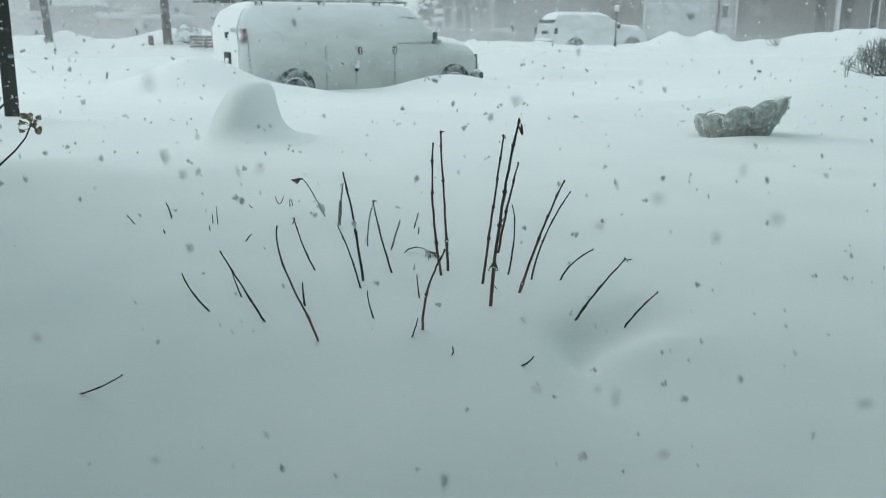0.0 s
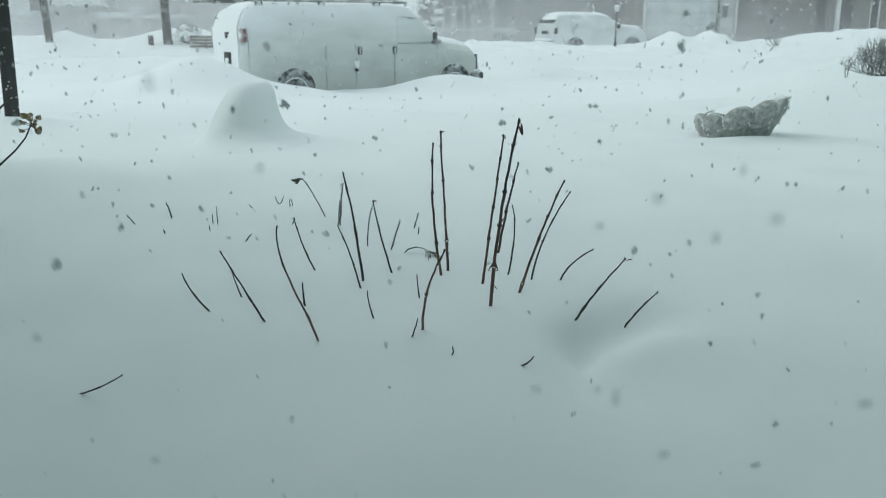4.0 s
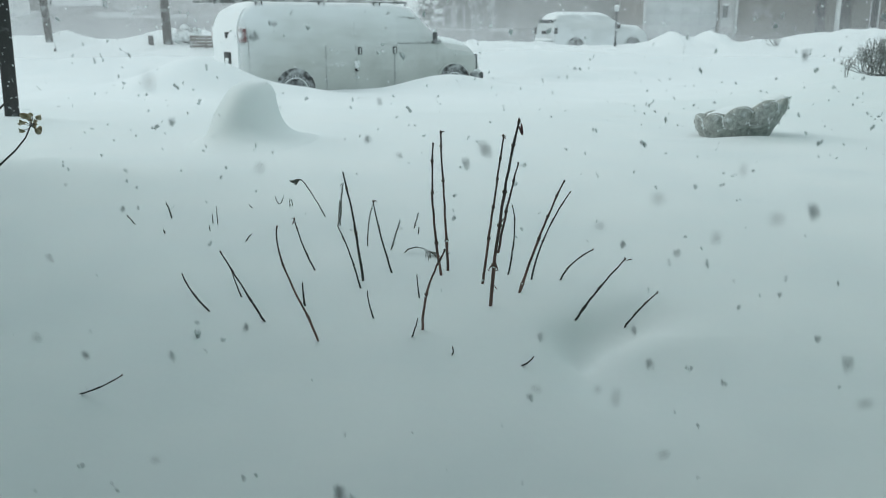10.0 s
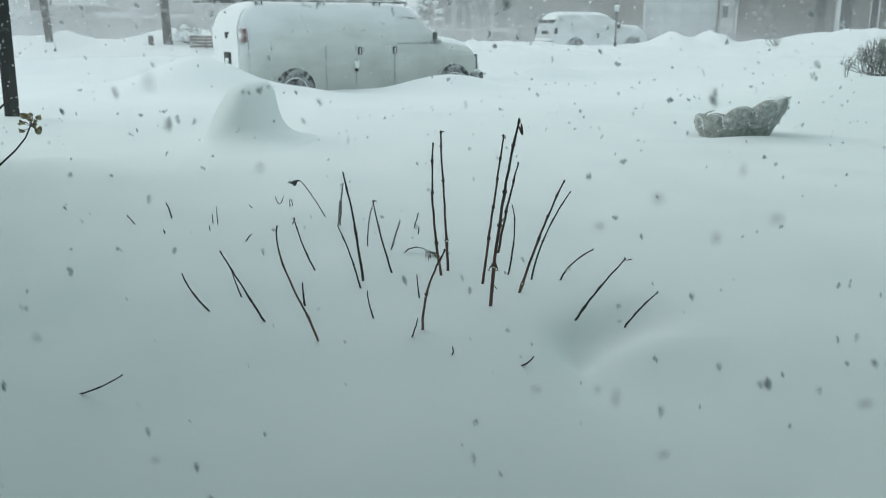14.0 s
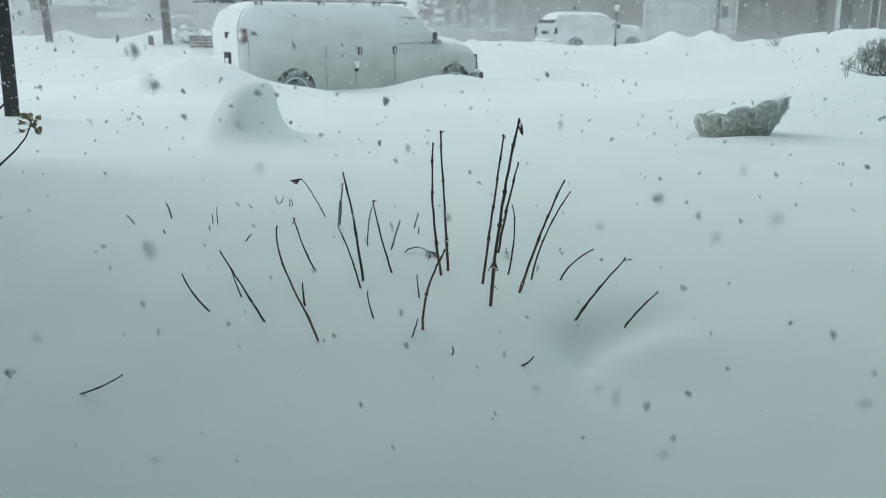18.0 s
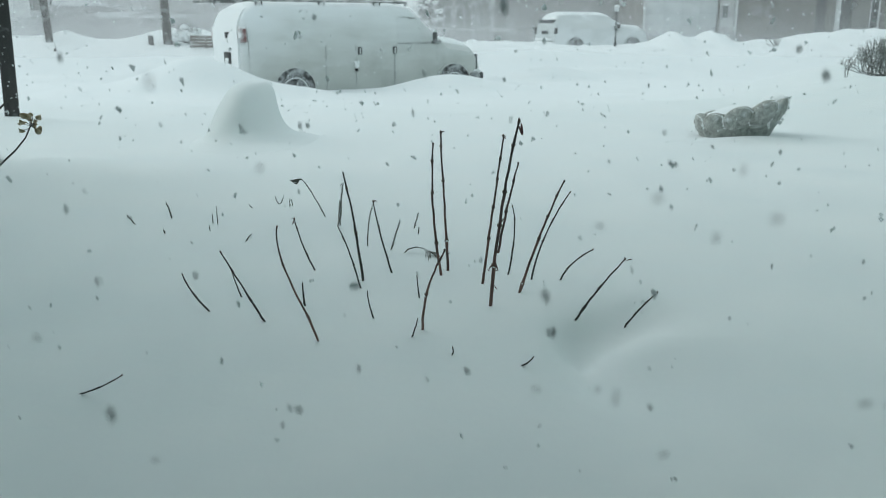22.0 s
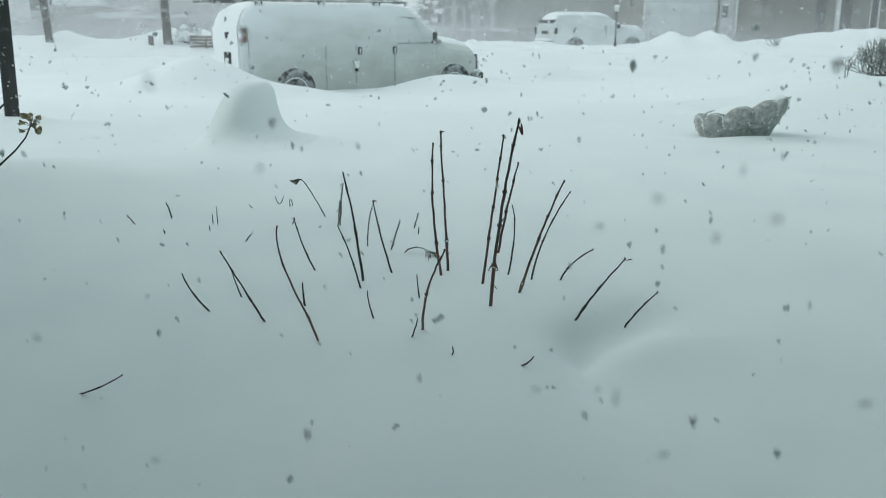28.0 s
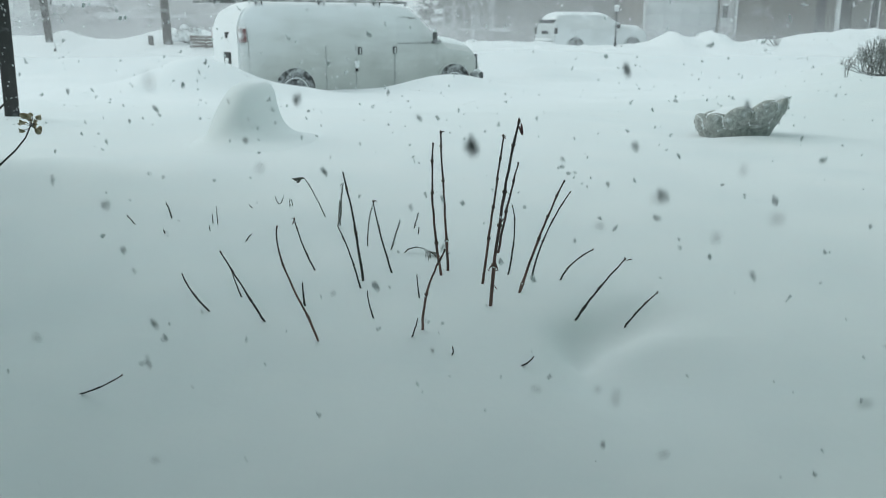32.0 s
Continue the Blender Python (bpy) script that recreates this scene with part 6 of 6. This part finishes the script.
flake(14, 0.405, 0.938, 1.706, 4.9, 2.9)
flake(14, 0.358, 0.743, 1.413, 4.8, 2.9)
flake(14, 0.180, 0.643, 1.440, 5.6, 3.4)
flake(17, 0.194, 0.527, 1.645, 3.2, 5.0)
flake(17, 0.092, 0.457, 1.507, 4.0, 2.9)
flake(17, -0.158, 0.532, 1.723, 3.5, 4.8)
flake(17, 0.166, 0.889, 1.651, 4.7, 2.8)
flake(17, 0.233, 0.808, 1.512, 5.1, 3.0)
flake(17, 0.101, 0.923, 1.651, 4.9, 2.9)
flake(17, -0.239, 0.943, 1.624, 5.0, 3.0)
flake(17, 0.354, 0.849, 1.729, 3.9, 3.4)
flake(17, 0.196, 0.807, 1.378, 4.1, 3.7)
flake(17, 0.381, 0.851, 1.319, 5.0, 3.0)
flake(17, -0.385, 0.991, 1.256, 5.1, 3.0)
flake(17, -0.044, 0.742, 1.604, 3.5, 3.9)
flake(18, -0.163, 0.454, 1.628, 6.9, 4.1)
flake(18, 0.188, 0.717, 1.409, 6.2, 3.7)
flake(18, 0.056, 0.724, 1.550, 6.0, 3.6)
flake(18, 0.003, 0.632, 1.606, 5.2, 3.1)
flake(18, -0.035, 0.854, 1.627, 4.0, 3.6)
flake(18, 0.196, 0.747, 1.598, 5.1, 3.0)
flake(18, -0.325, 0.911, 1.408, 5.2, 3.1)
flake(19, 0.083, 0.677, 1.639, 5.5, 3.3)
flake(19, 0.309, 0.613, 1.655, 3.7, 4.4)
flake(19, -0.441, 1.191, 1.653, 6.3, 3.8)
flake(19, -0.353, 1.058, 1.406, 6.7, 4.0)
flake(19, 0.228, 0.935, 1.564, 4.4, 2.7)
flake(19, 0.216, 1.052, 1.522, 5.0, 3.0)
flake(20, -0.121, 0.450, 1.613, 5.3, 4.8)
flake(20, -0.086, 0.433, 1.549, 6.3, 4.1)
flake(20, 0.242, 0.509, 1.575, 5.0, 3.0)
flake(20, 0.098, 0.540, 1.485, 4.3, 3.4)
flake(20, -0.209, 0.758, 1.706, 5.0, 3.0)
flake(20, -0.123, 0.582, 1.655, 4.3, 2.6)
flake(20, 0.011, 0.739, 1.656, 4.4, 2.7)
flake(20, -0.016, 0.788, 1.668, 4.7, 2.8)
flake(20, 0.080, 0.697, 1.515, 4.9, 2.9)
flake(20, 0.348, 0.819, 1.701, 3.8, 3.2)
flake(20, 0.498, 1.043, 1.564, 4.9, 3.0)
flake(20, -0.172, 1.076, 1.730, 4.9, 2.9)
flake(21, 0.054, 0.474, 1.703, 4.4, 5.7)
flake(21, 0.032, 0.509, 1.694, 4.7, 2.8)
flake(21, -0.036, 0.557, 1.662, 4.5, 2.7)
flake(21, -0.215, 0.477, 1.716, 4.4, 3.2)
flake(21, -0.018, 0.450, 1.614, 4.1, 3.5)
flake(21, 0.035, 0.538, 1.722, 3.5, 3.8)
flake(21, 0.026, 0.593, 1.703, 3.9, 2.9)
flake(21, 0.118, 0.430, 1.508, 4.5, 2.7)
flake(21, -0.228, 0.568, 1.468, 5.0, 3.0)
flake(21, -0.392, 0.870, 1.578, 4.7, 2.8)
flake(21, -0.179, 0.593, 1.605, 4.1, 3.2)
flake(21, -0.309, 0.756, 1.442, 4.9, 2.9)
flake(21, 0.294, 0.918, 1.398, 7.2, 4.3)
flake(22, 0.058, 0.454, 1.601, 6.4, 3.8)
flake(22, -0.187, 0.437, 1.536, 4.1, 4.2)
flake(22, -0.136, 0.811, 1.655, 4.8, 2.9)
flake(22, -0.257, 0.844, 1.496, 5.3, 3.2)
flake(22, -0.189, 0.912, 1.292, 4.7, 2.8)
flake(22, 0.088, 1.103, 1.628, 4.4, 3.7)
flake(23, -0.178, 0.478, 1.717, 5.3, 7.9)
flake(23, -0.021, 0.459, 1.649, 4.7, 7.9)
flake(23, 0.230, 0.612, 1.711, 4.4, 3.1)
flake(23, 0.117, 0.550, 1.648, 3.3, 4.2)
flake(23, -0.350, 0.818, 1.677, 4.3, 3.3)
flake(23, 0.469, 1.143, 1.680, 4.5, 3.9)
flake(23, 0.274, 1.094, 1.650, 5.1, 3.0)
flake(23, -0.229, 0.842, 1.394, 3.6, 3.9)
flake(23, 0.238, 0.669, 1.640, 3.1, 6.0)
flake(23, -0.338, 0.664, 1.642, 3.6, 4.6)
flake(23, -0.370, 0.816, 1.590, 3.9, 3.4)
flake(23, -0.094, 0.775, 1.587, 3.7, 3.1)
flake(24, -0.199, 0.460, 1.650, 4.4, 5.7)
flake(24, -0.230, 0.484, 1.739, 4.7, 3.5)
flake(24, 0.012, 0.481, 1.501, 4.2, 4.2)
flake(24, -0.180, 0.784, 1.602, 4.2, 4.2)
flake(24, -0.207, 0.594, 1.714, 5.1, 3.0)
flake(24, 0.260, 0.916, 1.722, 3.0, 5.0)
flake(24, 0.100, 0.844, 1.601, 5.1, 3.1)
flake(24, -0.152, 0.712, 1.637, 4.8, 2.9)
flake(24, 0.255, 0.866, 1.359, 4.4, 2.6)
flake(24, -0.433, 0.821, 1.326, 4.8, 2.9)
flake(25, 0.231, 0.429, 1.536, 7.5, 4.5)
flake(25, 0.153, 0.483, 1.736, 3.8, 3.2)
flake(25, 0.159, 0.476, 1.623, 3.3, 5.1)
flake(25, 0.218, 0.788, 1.707, 4.6, 3.5)
flake(25, -0.269, 0.972, 1.541, 4.6, 2.8)
flake(25, -0.276, 0.859, 1.537, 5.3, 3.2)
flake(25, -0.071, 0.707, 1.480, 4.0, 2.9)
flake(25, 0.240, 0.835, 1.459, 5.9, 3.5)
flake(25, 0.509, 0.901, 1.223, 6.7, 4.0)
flake(25, -0.132, 0.880, 1.411, 6.9, 4.1)
flake(28, -0.099, 0.567, 1.458, 5.4, 3.2)
flake(28, 0.184, 0.570, 1.466, 3.7, 4.9)
flake(28, 0.219, 0.480, 1.727, 5.0, 4.1)
flake(28, 0.202, 0.752, 1.549, 4.7, 2.8)
flake(28, -0.415, 0.877, 1.232, 4.6, 2.7)
flake(28, -0.338, 0.949, 1.393, 4.0, 4.6)
flake(29, -0.264, 0.904, 1.689, 4.7, 2.8)
flake(29, 0.014, 0.660, 1.603, 2.7, 5.5)
flake(29, 0.340, 0.959, 1.416, 4.7, 2.8)
flake(29, -0.348, 0.853, 1.501, 6.5, 3.9)
flake(29, 0.317, 0.810, 1.697, 3.2, 5.3)
flake(29, 0.423, 1.010, 1.632, 4.7, 2.8)
flake(29, -0.248, 0.963, 1.591, 6.5, 3.9)
flake(29, 0.360, 0.714, 1.421, 4.1, 4.1)
flake(30, 0.177, 0.456, 1.636, 6.3, 3.8)
flake(30, -0.085, 1.035, 1.654, 4.8, 2.9)
flake(30, -0.039, 0.426, 1.525, 5.3, 3.2)
flake(30, 0.257, 0.820, 1.620, 6.1, 3.6)
flake(30, 0.243, 0.678, 1.371, 5.0, 3.0)
flake(30, 0.277, 0.880, 1.263, 3.9, 3.1)
flake(30, 0.058, 0.784, 1.288, 3.5, 3.7)
flake(30, 0.360, 0.938, 1.589, 4.4, 2.7)
flake(30, 0.507, 1.080, 1.462, 5.2, 3.1)
flake(30, -0.098, 0.925, 1.432, 4.6, 2.7)
flake(30, 0.195, 0.649, 1.359, 4.9, 2.9)
flake(31, 0.159, 0.451, 1.618, 5.3, 6.6)
flake(31, 0.158, 0.483, 1.625, 4.0, 3.9)
flake(31, -0.020, 0.487, 1.751, 6.3, 5.7)
flake(31, 0.116, 0.585, 1.685, 5.8, 3.5)
flake(31, 0.170, 0.608, 1.616, 3.3, 3.7)
flake(31, -0.350, 0.825, 1.609, 5.0, 3.0)
flake(31, -0.330, 0.941, 1.322, 6.1, 3.7)
flake(31, -0.286, 0.590, 1.690, 3.9, 3.7)
flake(31, 0.247, 0.557, 1.724, 2.9, 5.1)
flake(31, 0.066, 0.710, 1.703, 3.7, 3.4)
flake(32, 0.017, 0.469, 1.683, 4.1, 8.8)
flake(32, 0.122, 0.462, 1.657, 4.4, 3.5)
flake(32, -0.198, 0.486, 1.647, 5.0, 3.0)
flake(32, 0.109, 0.514, 1.723, 3.7, 4.6)
flake(32, 0.287, 0.719, 1.601, 3.4, 4.7)
flake(32, -0.180, 0.772, 1.647, 5.2, 3.1)
flake(32, -0.024, 0.852, 1.658, 4.5, 2.7)
flake(32, 0.178, 0.689, 1.592, 4.7, 2.8)
flake(32, -0.113, 0.801, 1.612, 3.8, 4.9)
flake(32, 0.445, 0.984, 1.594, 6.6, 4.0)
flake(32, 0.524, 1.010, 1.509, 5.5, 3.3)
flake(32, -0.232, 0.592, 1.591, 4.1, 2.5)


def motions():
    for ob, t, at, v, turn in FLAKES:
        below = (at.z - snow_at(at.x, at.y) + 0.02) / -v.z
        rows = [(0.0, at - v * t)] if t > 0 else []
        if t > 4:
            rows.append((t - 2.0, at - v * 2.0))
        rows.append((t, at))
        end = t + below
        if end < 31.5:
            rows += [(end, at + v * below), (32.0, at + v * below)]
        elif t < 32:
            rows.append((32.0, at + v * (32 - t)))
        walk(ob, [(s, Matrix.Translation(p) @ turn) for s, p in rows])
    for ob, v in GUSTS:
        walk(ob, [(t, pose(v[0] * t, v[1] * t, v[2] * t)) for t in (0.0, 8.0, 16.0, 24.0, 32.0)])
    at = NODDING.matrix_basis.copy()
    sway = [(0, 1.2), (1, 0.6), (2, -0.7), (3, 0.0), (4.2, 0.8), (5.2, -0.6), (6, -0.7), (7, 0.0), (8, 0.0), (9, -1.4), (10, -2.1), (11, -3.6), (11.5, -1.4), (12, -2.1), (12.5, -3.6), (13, -0.7), (13.5, -2.9), (14, -5.0),
            (14.2, -0.7), (14.4, -2.1), (15.4, -1.0), (16.2, 0.6), (17, 1.2), (18, -0.7), (19, -1.4), (20, -3.6), (21, -1.4), (22, -0.7), (23, 0.0), (24, -1.4), (25, -1.4), (26.3, -0.4), (28, -1.4), (29, -1.4), (30, -0.7), (31, 3.4), (32, 4.0)]
    walk(NODDING, [(t, at @ pose(0, 0, 0, 0, 0.7 * a - 1.6, 0)) for t, a in sway])


motions()
